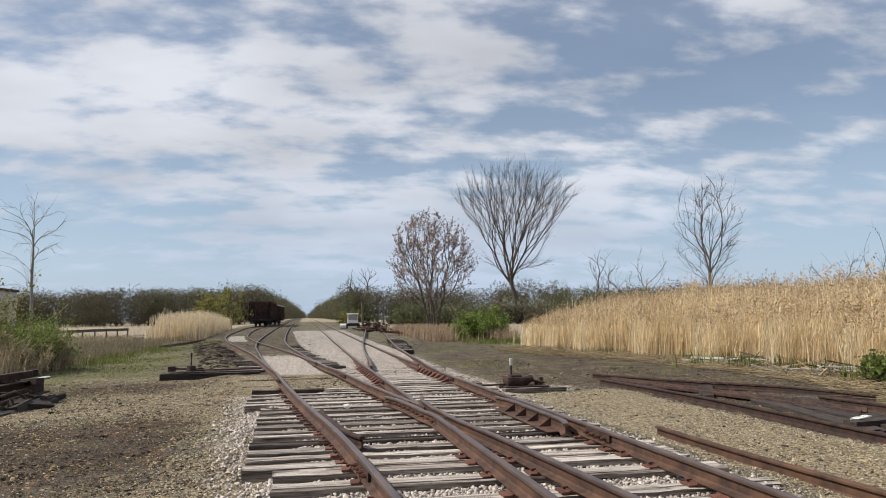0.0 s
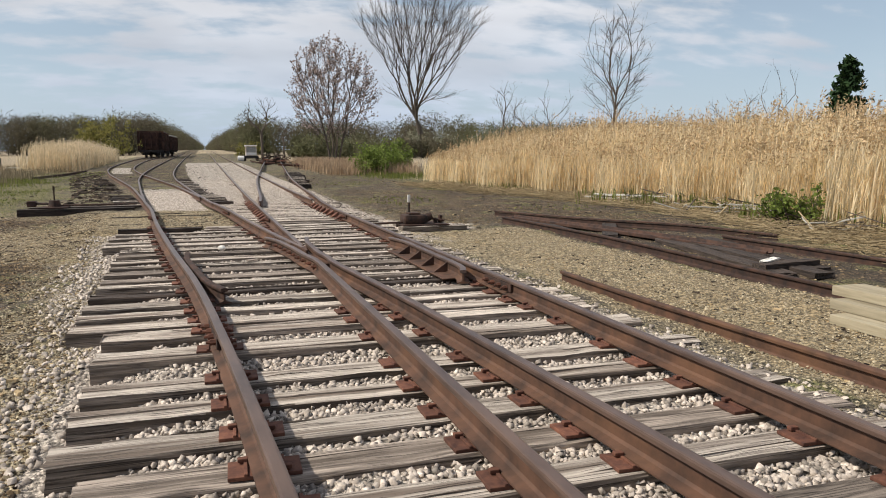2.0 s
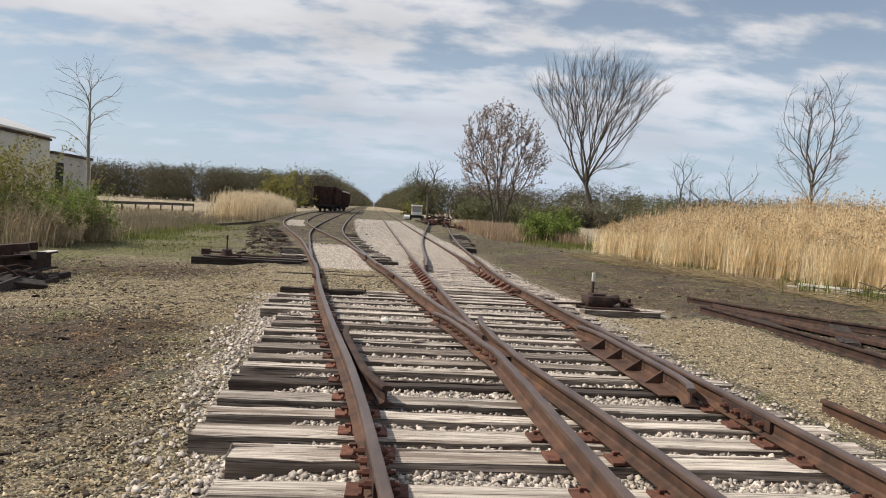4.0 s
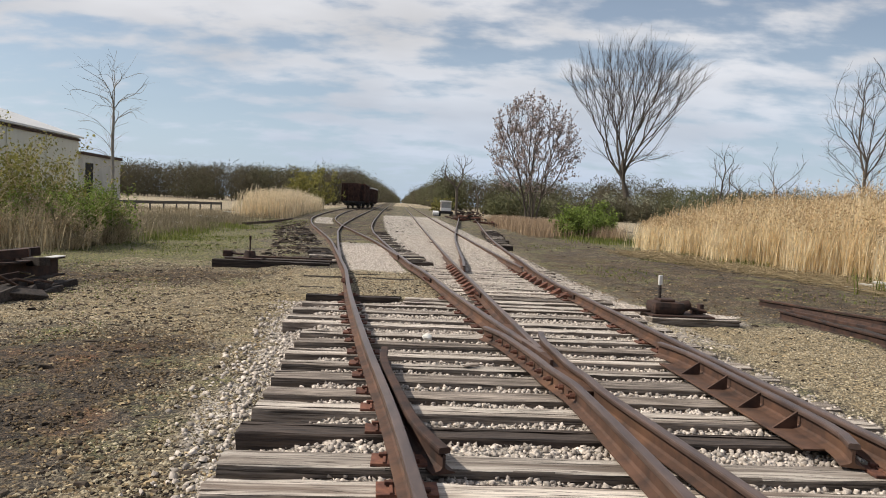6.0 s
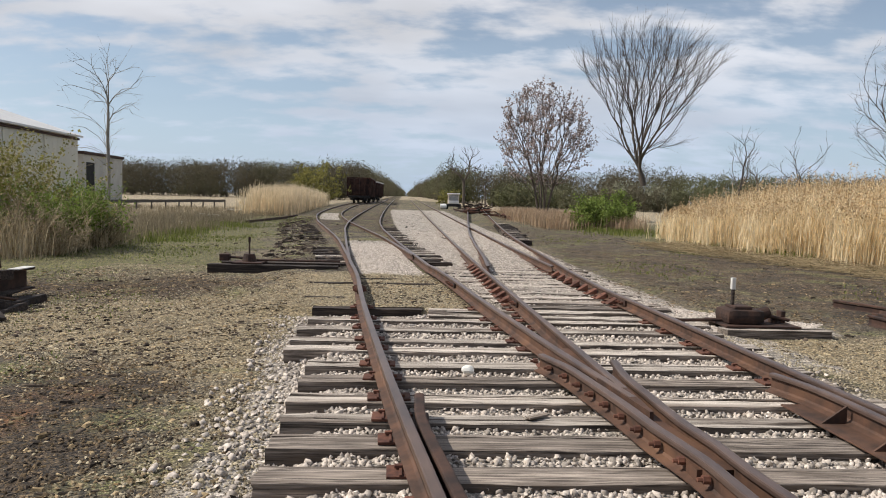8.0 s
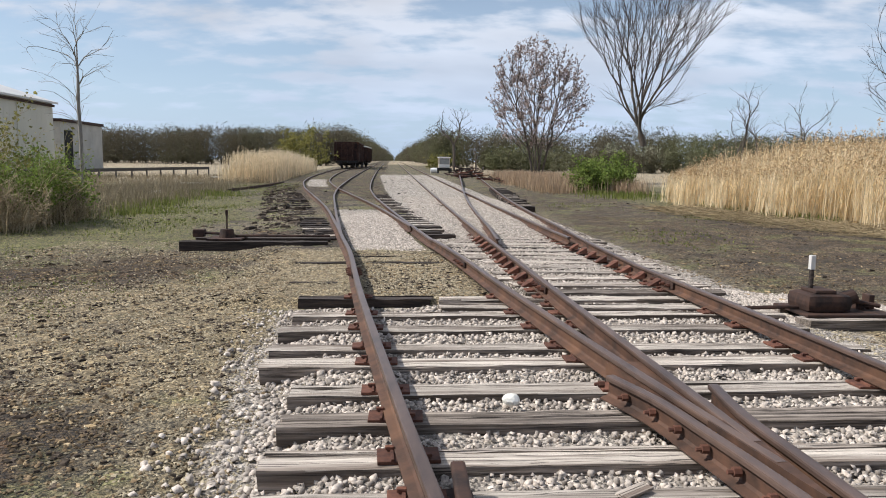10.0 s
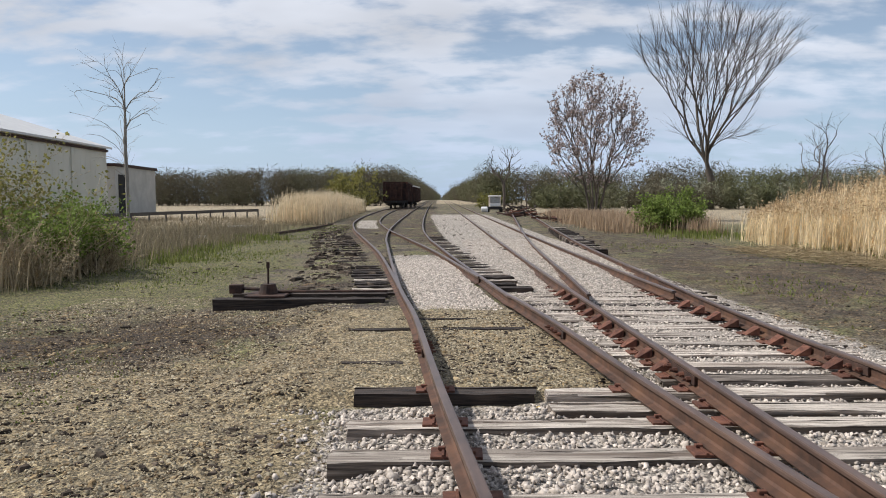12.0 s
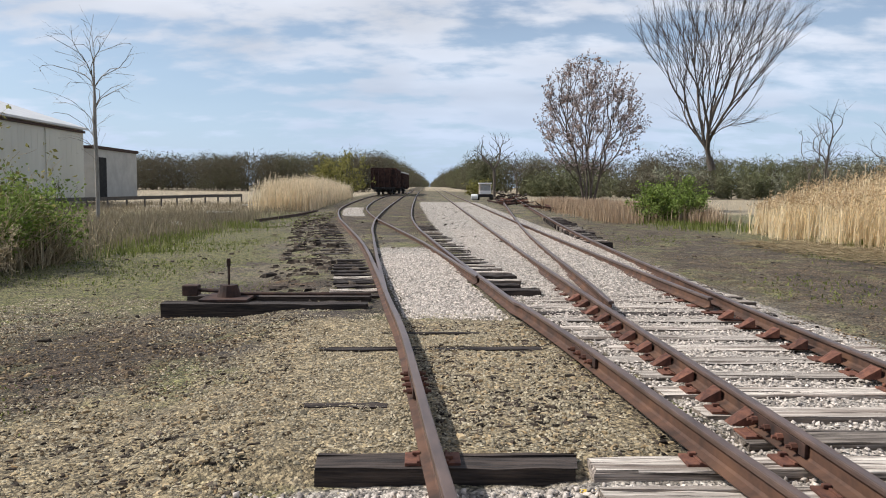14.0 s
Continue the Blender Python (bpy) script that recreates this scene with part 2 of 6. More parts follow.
M_HOPPER = material("rusted_dark_hopper_steel", (0.025, 0.014, 0.012), (0.085, 0.04, 0.028), freq=1.5, rough=0.8, bump=0.3, bump_scale=12, dist=0.01, c3=(0.13, 0.055, 0.03), s3=0.8, lo3=0.58, hi3=0.75)
M_BLACK = material("black_iron", (0.012, 0.011, 0.011), (0.035, 0.03, 0.028), freq=3, rough=0.7, bump=0.1, bump_scale=20, dist=0.005)
M_PALE = material("faded_pale_paint", (0.52, 0.50, 0.47), (0.66, 0.64, 0.61), freq=4, rough=0.6, bump=0.1, bump_scale=20, dist=0.003)
M_CREAM = material("faded_cream_paint", (0.58, 0.48, 0.40), (0.70, 0.61, 0.53), freq=4, rough=0.6, bump=0.1, bump_scale=20, dist=0.003)
M_LUMBER = material("tan_sawn_beam", (0.24, 0.205, 0.135), (0.36, 0.315, 0.225), scale=(6, 0.5, 6), freq=4, rough=0.9, bump=0.3, bump_scale=10, dist=0.004, per_object=0.12)
M_WHITEPLANK = material("white_weathered_board", (0.66, 0.64, 0.58), (0.8, 0.78, 0.72), scale=(1, 6, 6), freq=3, rough=0.9, bump=0.1, bump_scale=10, dist=0.003)
M_GREYPLANK = material("bleached_grey_board", (0.36, 0.34, 0.30), (0.52, 0.5, 0.45), scale=(1, 6, 6), freq=3, rough=0.9, bump=0.2, bump_scale=10, dist=0.003)
M_FENCE = material("dark_weathered_fence", (0.05, 0.046, 0.042), (0.12, 0.11, 0.1), scale=(1, 6, 6), freq=3, rough=0.9, bump=0.2, bump_scale=10, dist=0.003)
M_YELLOW = material("faded_yellow_paint", (0.55, 0.36, 0.06), (0.62, 0.44, 0.12), freq=8, rough=0.7, bump=0)
M_GLASS = material("dusty_cab_glass", (0.28, 0.28, 0.27), (0.40, 0.39, 0.37), freq=4, rough=0.25, bump=0)


def ground_material():
    m = bpy.data.materials.new("yard_ground")
    m.use_nodes = True
    nt = m.node_tree
    nd, ln = nt.nodes, nt.links
    bsdf = nd["Principled BSDF"]
    bsdf.inputs["Roughness"].default_value = 0.95
    tc = nd.new("ShaderNodeTexCoord")

    def noise_fac(scale, detail, lo, hi, vor=False):
        n = nd.new("ShaderNodeTexVoronoi" if vor else "ShaderNodeTexNoise")
        n.inputs["Scale"].default_value = scale
        if not vor:
            n.inputs["Detail"].default_value = detail
            n.inputs["Roughness"].default_value = 0.65
        ln.new(tc.outputs["Object"], n.inputs["Vector"])
        r = nd.new("ShaderNodeMapRange")
        r.inputs["From Min"].default_value = lo; r.inputs["From Max"].default_value = hi
        ln.new(n.outputs["Distance" if vor else "Fac"], r.inputs["Value"])
        return r.outputs[0]

    def blend(a, b, fac):
        x = nd.new("ShaderNodeMix"); x.data_type = 'RGBA'
        for sock, v in (("A", a), ("B", b)):
            if isinstance(v, tuple):
                x.inputs[sock].default_value = (*v, 1)
            else:
                ln.new(v, x.inputs[sock])
        ln.new(fac, x.inputs["Factor"])
        return x.outputs["Result"]

    fine = noise_fac(45, 4, 0.38, 0.62)
    mid = noise_fac(5, 6, 0.35, 0.65)
    broad = noise_fac(0.55, 8, 0.44, 0.58)
    broad2 = noise_fac(0.9, 6, 0.5, 0.64)
    pebble = noise_fac(34, 0, 0.1, 0.7, vor=True)
    soil = blend((0.05, 0.04, 0.028), (0.215, 0.175, 0.11), fine)
    soil = blend(soil, blend((0.028, 0.022, 0.017), (0.10, 0.078, 0.055), fine), broad)
    moss = blend((0.055, 0.06, 0.02), (0.20, 0.185, 0.07), fine)
    soil = blend(soil, moss, broad2)
    white = blend((0.46, 0.415, 0.365), (0.24, 0.21, 0.175), pebble)
    white = blend(white, (0.30, 0.262, 0.222), mid)
    tan = blend((0.37, 0.295, 0.175), (0.15, 0.116, 0.067), pebble)
    tan = blend(tan, (0.22, 0.168, 0.095), mid)
    cinder = blend((0.022, 0.015, 0.01), (0.17, 0.12, 0.07), fine)
    cinder = blend(cinder, blend((0.014, 0.01, 0.007), (0.06, 0.043, 0.028), fine), noise_fac(1.6, 8, 0.42, 0.58))
    cinder = blend(cinder, moss, noise_fac(0.7, 8, 0.52, 0.66))
    grass = blend((0.062, 0.072, 0.02), (0.175, 0.165, 0.055), fine)
    grass = blend(grass, blend((0.05, 0.042, 0.024), (0.17, 0.14, 0.07), fine), mid)
    field = blend((0.31, 0.255, 0.17), (0.23, 0.185, 0.12), mid)

    def weight(name, wob=0.35):
        a = nd.new("ShaderNodeAttribute"); a.attribute_name = name
        n = nd.new("ShaderNodeTexNoise"); n.inputs["Scale"].default_value = 3.0; n.inputs["Detail"].default_value = 6
        ln.new(tc.outputs["Object"], n.inputs["Vector"])
        s = nd.new("ShaderNodeMath"); s.operation = 'MULTIPLY_ADD'; s.inputs[1].default_value = 1.1; s.inputs[2].default_value = -0.55
        ln.new(n.outputs["Fac"], s.inputs[0])
        t = nd.new("ShaderNodeMath"); t.operation = 'ADD'
        ln.new(a.outputs["Fac"], t.inputs[0]); ln.new(s.outputs[0], t.inputs[1])
        r = nd.new("ShaderNodeMapRange"); r.interpolation_type = 'SMOOTHSTEP'
        r.inputs["From Min"].default_value = 0.5 - wob; r.inputs["From Max"].default_value = 0.5 + wob
        ln.new(t.outputs[0], r.inputs["Value"])
        return r.outputs[0]

    umber = blend((0.01, 0.007, 0.005), (0.085, 0.057, 0.032), fine)
    umber = blend(umber, (0.13, 0.062, 0.026), noise_fac(1.3, 8, 0.54, 0.7))
    umber = blend(umber, blend((0.05, 0.055, 0.02), (0.15, 0.135, 0.06), fine), noise_fac(0.9, 7, 0.52, 0.68))
    col = blend(soil, field, weight("w_field"))
    col = blend(col, grass, weight("w_grass"))
    col = blend(col, cinder, weight("w_cinder"))
    col = blend(col, umber, weight("w_umber", 0.5))
    col = blend(col, tan, weight("w_tan", 0.25))
    col = blend(col, white, weight("w_white", 0.2))
    for cells, low, high in ((48.0, 0.3, 1.9), (17.0, 0.7, 1.34)):
        vc = nd.new("ShaderNodeTexVoronoi"); vc.inputs["Scale"].default_value = cells
        ln.new(tc.outputs["Object"], vc.inputs["Vector"])
        sx = nd.new("ShaderNodeSeparateColor"); ln.new(vc.outputs["Color"], sx.inputs[0])
        rg = nd.new("ShaderNodeMapRange"); rg.inputs["To Min"].default_value = low; rg.inputs["To Max"].default_value = high
        ln.new(sx.outputs[0], rg.inputs["Value"])
        ml = nd.new("ShaderNodeVectorMath"); ml.operation = 'SCALE'
        ln.new(col, ml.inputs[0]); ln.new(rg.outputs[0], ml.inputs["Scale"])
        col = ml.outputs[0]
    ln.new(col, bsdf.inputs["Base Color"])
    nb = nd.new("ShaderNodeTexNoise"); nb.inputs["Scale"].default_value = 38; nb.inputs["Detail"].default_value = 5
    ln.new(tc.outputs["Object"], nb.inputs["Vector"])
    bp = nd.new("ShaderNodeBump"); bp.inputs["Strength"].default_value = 1.0; bp.inputs["Distance"].default_value = 0.05
    ln.new(nb.outputs["Fac"], bp.inputs["Height"]); ln.new(bp.outputs[0], bsdf.inputs["Normal"])
    return m


M_GROUND = ground_material()


# ---- mesh helpers ----
def rise(y):
    """The yard is level near the frog and climbs about one in a hundred beyond."""
    u = np.maximum(0, np.asarray(y, float) - 18)
    return 0.0105 * (np.sqrt(u * u + 36) - 6)


def mesh_object(name, verts, faces, mat, parent=None, label="", smooth=False):
    me = bpy.data.meshes.new(name)
    me.from_pydata([tuple(v) for v in verts], [], [tuple(f) for f in faces])
    me.materials.append(mat)
    if smooth:
        me.polygons.foreach_set("use_smooth", [True] * len(me.polygons))
    me.update()
    ob = new(name, me)
    if parent:
        ob.parent = parent
    if label:
        ob["label"] = label
    return ob


def part(name, bm, mat, parent=None, label="", smooth=False):
    me = bpy.data.meshes.new(name)
    bm.to_mesh(me)
    bm.free()
    me.materials.append(mat)
    if smooth:
        me.polygons.foreach_set("use_smooth", [True] * len(me.polygons))
    ob = new(name, me)
    if parent:
        ob.parent = parent
    if label:
        ob["label"] = label
    return ob


def box(bm, x0, x1, y0, y1, z0, z1, bevel=0.0, m=None):
    r = bmesh.ops.create_cube(bm, size=1)
    vs = r["verts"]
    for v in vs:
        v.co = Vector((x0 + (v.co.x + 0.5) * (x1 - x0), y0 + (v.co.y + 0.5) * (y1 - y0), z0 + (v.co.z + 0.5) * (z1 - z0)))
    if bevel:
        es = list({e for v in vs for e in v.link_edges})
        r = bmesh.ops.bevel(bm, geom=es, offset=bevel, segments=2, affect='EDGES', profile=0.6)
        vs = list({v for f in r["faces"] for v in f.verts} | {v for v in vs if v.is_valid})
    if m is not None:
        for v in vs:
            v.co = m @ v.co
    return vs


def rod(bm, a, b, r0, r1=None, n=8):
    a, b = Vector(a), Vector(b)
    r1 = r0 if r1 is None else r1
    q = (b - a).to_track_quat("Z", "Y").to_matrix()
    rings = []
    for p, r in ((a, r0), (b, r1)):
        rings.append([bm.verts.new(p + q @ Vector((r * math.cos(2 * math.pi * i / n), r * math.sin(2 * math.pi * i / n), 0))) for i in range(n)])
    for i in range(n):
        bm.faces.new((rings[0][i], rings[0][(i + 1) % n], rings[1][(i + 1) % n], rings[1][i]))
    bm.faces.new(rings[0][::-1])
    bm.faces.new(rings[1])


def spline(pts, step=0.5):
    """A smooth curve through plan points, as an array of points."""
    p = np.array(pts, float)
    p = np.vstack([2 * p[0] - p[1], p, 2 * p[-1] - p[-2]])
    out = []
    for i in range(1, len(p) - 2):
        n = max(2, int(np.linalg.norm(p[i + 1] - p[i]) / step))
        for s in np.linspace(0, 1, n, endpoint=False):
            a, b, c, d = p[i - 1], p[i], p[i + 1], p[i + 2]
            out.append(0.5 * (2 * b + (c - a) * s + (2 * a - 5 * b + 4 * c - d) * s * s + (3 * b - a - 3 * c + d) * s ** 3))
    out.append(p[-2])
    return np.array(out)


def offset(line, d):
    """The curve moved d metres to its right."""
    t = np.gradient(line, axis=0)
    t /= np.linalg.norm(t, axis=1)[:, None]
    return line + d * np.stack([t[:, 1], -t[:, 0]], 1)


def between(line, y0, y1):
    m = (line[:, 1] >= y0) & (line[:, 1] <= y1)
    return line[m]


RAIL = [(-0.063, 0), (0.063, 0), (0.063, 0.008), (0.02, 0.021), (0.008, 0.034), (0.008, 0.101), (0.016, 0.106), (0.0315, 0.110),
        (0.0325, 0.128), (0.029, 0.137), (0.019, 0.140), (-0.019, 0.140), (-0.029, 0.137), (-0.0325, 0.128), (-0.0315, 0.110), (-0.016, 0.106),
        (-0.008, 0.101), (-0.008, 0.034), (-0.02, 0.021), (-0.063, 0.008)]


HEAD = [p for p in RAIL if p[1] > 0.105]
BASE = [p for p in RAIL if p[1] < 0.105]


def sweep(line, profile, z, follow=True):
    t = np.gradient(line, axis=0)
    t /= np.linalg.norm(t, axis=1)[:, None]
    nrm = np.stack([t[:, 1], -t[:, 0]], 1)
    verts, faces, k = [], [], len(profile)
    for i, (p, n) in enumerate(zip(line, nrm)):
        zz = z + (float(rise(p[1])) if follow else 0.0)
        for a, h in profile:
            verts.append((p[0] + n[0] * a, p[1] + n[1] * a, zz + h))
        if i:
            for j in range(k):
                faces.append(((i - 1) * k + j, (i - 1) * k + (j + 1) % k, i * k + (j + 1) % k, i * k + j))
    faces.append(tuple(range(k))[::-1])
    faces.append(tuple((len(line) - 1) * k + j for j in range(k)))
    return verts, faces


# ---- plan of the rails ----
GAUGE = 1.505
LINE_A = spline([(-0.60, -6), (-0.82, -1.5), (-0.93, 1.0), (-1.10, 3.6), (-1.28, 5.7), (-1.58, 8.3), (-1.96, 12), (-2.25, 15.4), (-2.50, 17.6), (-2.84, 20.6),
                 (-3.58, 26.5), (-4.72, 33.7), (-5.82, 40.7), (-6.95, 50.5), (-7.62, 62), (-8.15, 79), (-8.3, 95), (-7.7, 112), (-6.2, 140)])
LINE_B2 = spline([(-0.99, 17.4), (-1.22, 20), (-1.58, 24), (-2.0, 29), (-2.38, 34), (-2.75, 43), (-3.05, 63), (-3.3, 100), (-3.6, 180)])
LINE_C = spline([(0, -6), (0, 10), (0, 60), (0, 240)])
LINE_SIDE = spline([(0, 14.2), (0.13, 17), (0.36, 20.2), (0.62, 25), (1.02, 31.3), (1.72, 40), (2.42, 48), (4.6, 73), (7.2, 100)])  # left rail of the diverging track
LINE_B1 = between(offset(LINE_A, GAUGE), -6, 17.5)
FROG_Y = 7.75


def ax(y):
    return float(np.interp(y, LINE_A[:, 1], LINE_A[:, 0]))


def bx(y):
    if y < 17.4:
        return float(np.interp(y, LINE_B1[:, 1], LINE_B1[:, 0]))
    return float(np.interp(y, LINE_B2[:, 1], LINE_B2[:, 0]))


# ---- ground ----
def smooth(e0, e1, x):
    t = np.clip((x - e0) / (e1 - e0), 0, 1)
    return t * t * (3 - 2 * t)


def ground_height(x, y):
    """Height of the yard's surface, for arrays."""
    x, y = np.asarray(x, float), np.asarray(y, float)
    a = np.interp(y, LINE_A[:, 1], LINE_A[:, 0])
    h = np.full(np.broadcast(x, y).shape, -0.12)
    bed = smooth(a - 2.0, a - 0.9, x) * (1 - smooth(2.1, 2.9, x))            # ballast bed
    level = -0.06 + 0.037 * smooth(12.66, 12.86, y) * (1 - smooth(-0.35, 0.1, x - a - GAUGE)) + 0.032 * smooth(12.4, 15, y) * smooth(-0.35, 0.1, x - a - GAUGE) + 0.082 * smooth(18.0, 24, y) * smooth(-0.25, 0.1, x - a)
    level = level + 0.03 * smooth(1.65, 2.0, x) * (1 - smooth(9, 12, y)) - 0.07 * smooth(-0.3, -0.75, x - a) * (1 - smooth(11, 13, y))
    level = level - 0.035 * smooth(12.0, 12.25, y) * (1 - smooth(12.66, 12.8, y)) * smooth(-1.2, -1.5, x)
    h = h + bed * (level - h)
    right = smooth(2.2, 3.4, x) * (1 - smooth(8.5, 10, x))
    h = h + right * 0.03
    h = h + 0.018 * np.sin(x * 1.7 + 0.6 * y) * np.sin(y * 1.3) * (1 - bed) + 0.008 * np.sin(5.1 * x + 2) * np.sin(4.3 * y)
    h = h - 0.25 * smooth(-10, -18, x) * smooth(10, 30, y)
    return h + rise(np.minimum(y, 400)) * (1 - 0.0)


def steps(a, b, s0, grow, centre):
    """Grid lines, fine round the centre and coarser away from it."""
    pos, out = centre, [centre]
    s = s0
    while pos < b:
        pos += s
        out.append(pos)
        if pos - centre > 9:
            s *= grow
    pos, s = centre, s0
    while pos > a:
        pos -= s
        out.insert(0, pos)
        if centre - pos > 9:
            s *= grow
    return np.array(out)


def build_ground():
    xs = steps(-1500, 1500, 0.11, 1.13, 0.0)
    ys = np.concatenate([np.arange(-300, -6, 14.0), np.arange(-6, 26, 0.12), np.arange(26, 60, 0.5), np.arange(60, 200, 3.0), np.geomspace(200, 2500, 24)])
    X, Y = np.meshgrid(xs, ys)
    Z = ground_height(X, Y)
    rng = np.random.default_rng(3)
    Z = Z + np.where((np.abs(X) < 12) & (Y < 30), rng.normal(0, 0.006, X.shape), 0)
    nx, ny = len(xs), len(ys)
    me = bpy.data.meshes.new("ground")
    verts = np.stack([X.ravel(), Y.ravel(), Z.ravel()], 1)
    i = np.arange(nx * ny).reshape(ny, nx)
    faces = np.stack([i[:-1, :-1].ravel(), i[:-1, 1:].ravel(), i[1:, 1:].ravel(), i[1:, :-1].ravel()], 1)
    me.from_pydata(verts.tolist(), [], faces.tolist())
    A = np.interp(Y, LINE_A[:, 1], LINE_A[:, 0])
    B = np.where(Y < 17.4, A + GAUGE, np.interp(Y, LINE_B2[:, 1], LINE_B2[:, 0]))
    near = 1 - smooth(12.2, 12.9, Y)
    # pale ballast: the turnout's bed, the lane of the straight track, the bay between the left rails, a patch by the switch stand
    left_edge = np.where(Y < 9, A - 1.05, A - 0.85) + 0.15 * np.sin(1.7 * Y)
    turnout = smooth(left_edge - 0.35, left_edge + 0.15, X) * (1 - smooth(1.75, 2.3, X)) * near
    lane = smooth(B + 0.15, B + 0.7, X) * (1 - smooth(2.0, 2.7, X)) * (1 - near) * (1 - smooth(64, 80, Y))
    lane = lane * (1 - smooth(0.05, 0.6, -(X + 1.0 + 0.03 * (Y - 20))) * smooth(24, 30, Y))
    bay = smooth(16.9, 17.8, Y) * (1 - smooth(25, 28, Y)) * smooth(A + 0.1, A + 0.45, X) * (1 - smooth(B - 0.3, B, X))
    far_bay = smooth(42, 45, Y) * (1 - smooth(54, 58, Y)) * smooth(A + 0.1, A + 0.3, X) * (1 - smooth(A + 1.2, A + 1.4, X))
    patch = smooth(2.0, 2.5, X) * (1 - smooth(3.2, 4.0, X + 0.35 * (Y - 12.6))) * smooth(11.0, 12.0, Y) * (1 - smooth(12.9, 13.6, Y)) * 0.8
    strip = smooth(1.6, 2.0, X) * (1 - smooth(2.5, 2.9, X)) * smooth(9, 10, Y) * (1 - smooth(30, 40, Y)) * 0.7
    white = np.maximum.reduce([turnout, lane, bay, far_bay, patch, strip])
    tan = np.maximum(smooth(2.0, 2.6, X) * (1 - smooth(4.3, 4.8, X)) * (1 - smooth(10.6, 12.2, Y)),
                     smooth(A - 2.4, A - 0.3, X) * (1 - smooth(B - 0.2, B + 0.2, X)) * smooth(12.2, 12.8, Y) * (1 - smooth(16.8, 17.6, Y)))
    tan = np.maximum(tan, 0.5 * smooth(A - 3.4, A - 2.0, X) * (1 - smooth(A - 0.6, A, X)) * (1 - smooth(13, 16, Y)) * (1 - smooth(4.5, 6, Y) * (1 - smooth(9.5, 12, Y)) * (1 - smooth(A - 1.9, A - 1.2, X))))
    tan = np.maximum(tan, 0.66 * smooth(-8.0, -6.0, X) * (1 - smooth(A - 1.0, A - 0.5, X)) * smooth(8.8, 10.4, Y + 0.4 * np.sin(1.7 * X)) * (1 - smooth(12.8, 14.6, Y - 0.5 * (X + 6))))
    cinder = 0.8 * smooth(4.2, 4.9, X) * (1 - smooth(8.8, 10.2, X)) * (1 - smooth(24, 30, Y))
    cinder = np.maximum(cinder, smooth(2.6, 3.3, X) * (1 - smooth(7, 9.5, X)) * smooth(12.6, 14, Y) * (1 - smooth(40, 60, Y)) * 0.66)
    cinder = np.maximum(cinder, 0.75 * smooth(A - 4.2, A - 3.6, X) * (1 - smooth(A - 2.8, A - 2.3, X)) * smooth(12.5, 14, Y) * (1 - smooth(17, 19, Y)))
    cinder = np.maximum(cinder, 0.9 * smooth(-9.5, -8, X) * (1 - smooth(-4.4, -3.4, X - 0.12 * (Y - 9))) * (1 - smooth(8.4, 10.4, Y)))
    cinder = np.maximum(cinder, 0.8 * smooth(A - 1.2, A - 0.3, X) * (1 - smooth(B + 0.6, B + 1.6, X)) * smooth(26, 36, Y))
    umber = 1.0 * smooth(-14, -9, X) * (1 - smooth(-3.7, -2.8, X)) * smooth(2.6, 6.2, Y + 0.4 * (X + 4)) * (1 - smooth(8.4, 10.4, Y + 0.3 * np.sin(1.9 * X)))
    umber = np.maximum(umber, 1.0 * np.exp(-((X + 6.1) / 2.2) ** 4 - ((Y - 15.4 - 0.25 * (X + 6)) / 1.5) ** 2))
    umber = np.maximum(umber, 0.8 * np.exp(-((X + 4.2) / 0.9) ** 2 - ((Y - 20.6) / 1.4) ** 2))
    umber = np.maximum(umber, 0.8 * smooth(-12, -9, X) * (1 - smooth(-6.6, -4.6, X)) * smooth(9.5, 11, Y) * (1 - smooth(13.5, 15.5, Y)))
    grass = 0.75 * (1 - smooth(-9.0, -5.4, X + 0.06 * (Y - 16))) * (1 - smooth(48, 70, Y))
    grass = np.maximum(grass, 0.95 * (1 - smooth(-6.4, -4.9, X + 0.05 * (Y - 18) + 0.4 * np.sin(0.9 * Y))) * smooth(17.2, 18.6, Y) * (1 - smooth(30, 40, Y)))
    grass = np.maximum(grass, 0.62 * smooth(6.5, 8.5, X) * smooth(18, 24, Y) * (1 - smooth(50, 60, Y)))
    field = np.maximum(smooth(40, 60, Y) * (1 - smooth(-13, -10, X)), smooth(45, 60, Y) * smooth(5, 9, X))
    field = np.maximum(field, np.maximum(smooth(14, 30, np.abs(X)), smooth(150, 200, Y)))
    for name, w in (("w_white", white), ("w_tan", tan), ("w_cinder", cinder), ("w_umber", umber), ("w_grass", grass), ("w_field", field)):
        at = me.attributes.new(name, 'FLOAT', 'POINT')
        at.data.foreach_set("value", np.clip(w, 0, 1).ravel().astype(np.float32))
    me.polygons.foreach_set("use_smooth", [True] * len(me.polygons))
    me.materials.append(M_GROUND)
    tagged(new("ground", me), "rail yard ground of gravel, cinders, moss and dry grass", "ground", kind="structure")


build_ground()


# ---- rails ----
def rail(name, line, label, z=0.02, mat=None, group="track rails"):
    v, f = sweep(line, BASE, z)
    ob = tagged(mesh_object(name, v, f, mat or M_RUST), label, "rail", group)
    v, f = sweep(line, HEAD, z)
    mesh_object("rail_head", v, f, mat or M_RAILTOP, ob, "worn smoother rail head")
    return ob


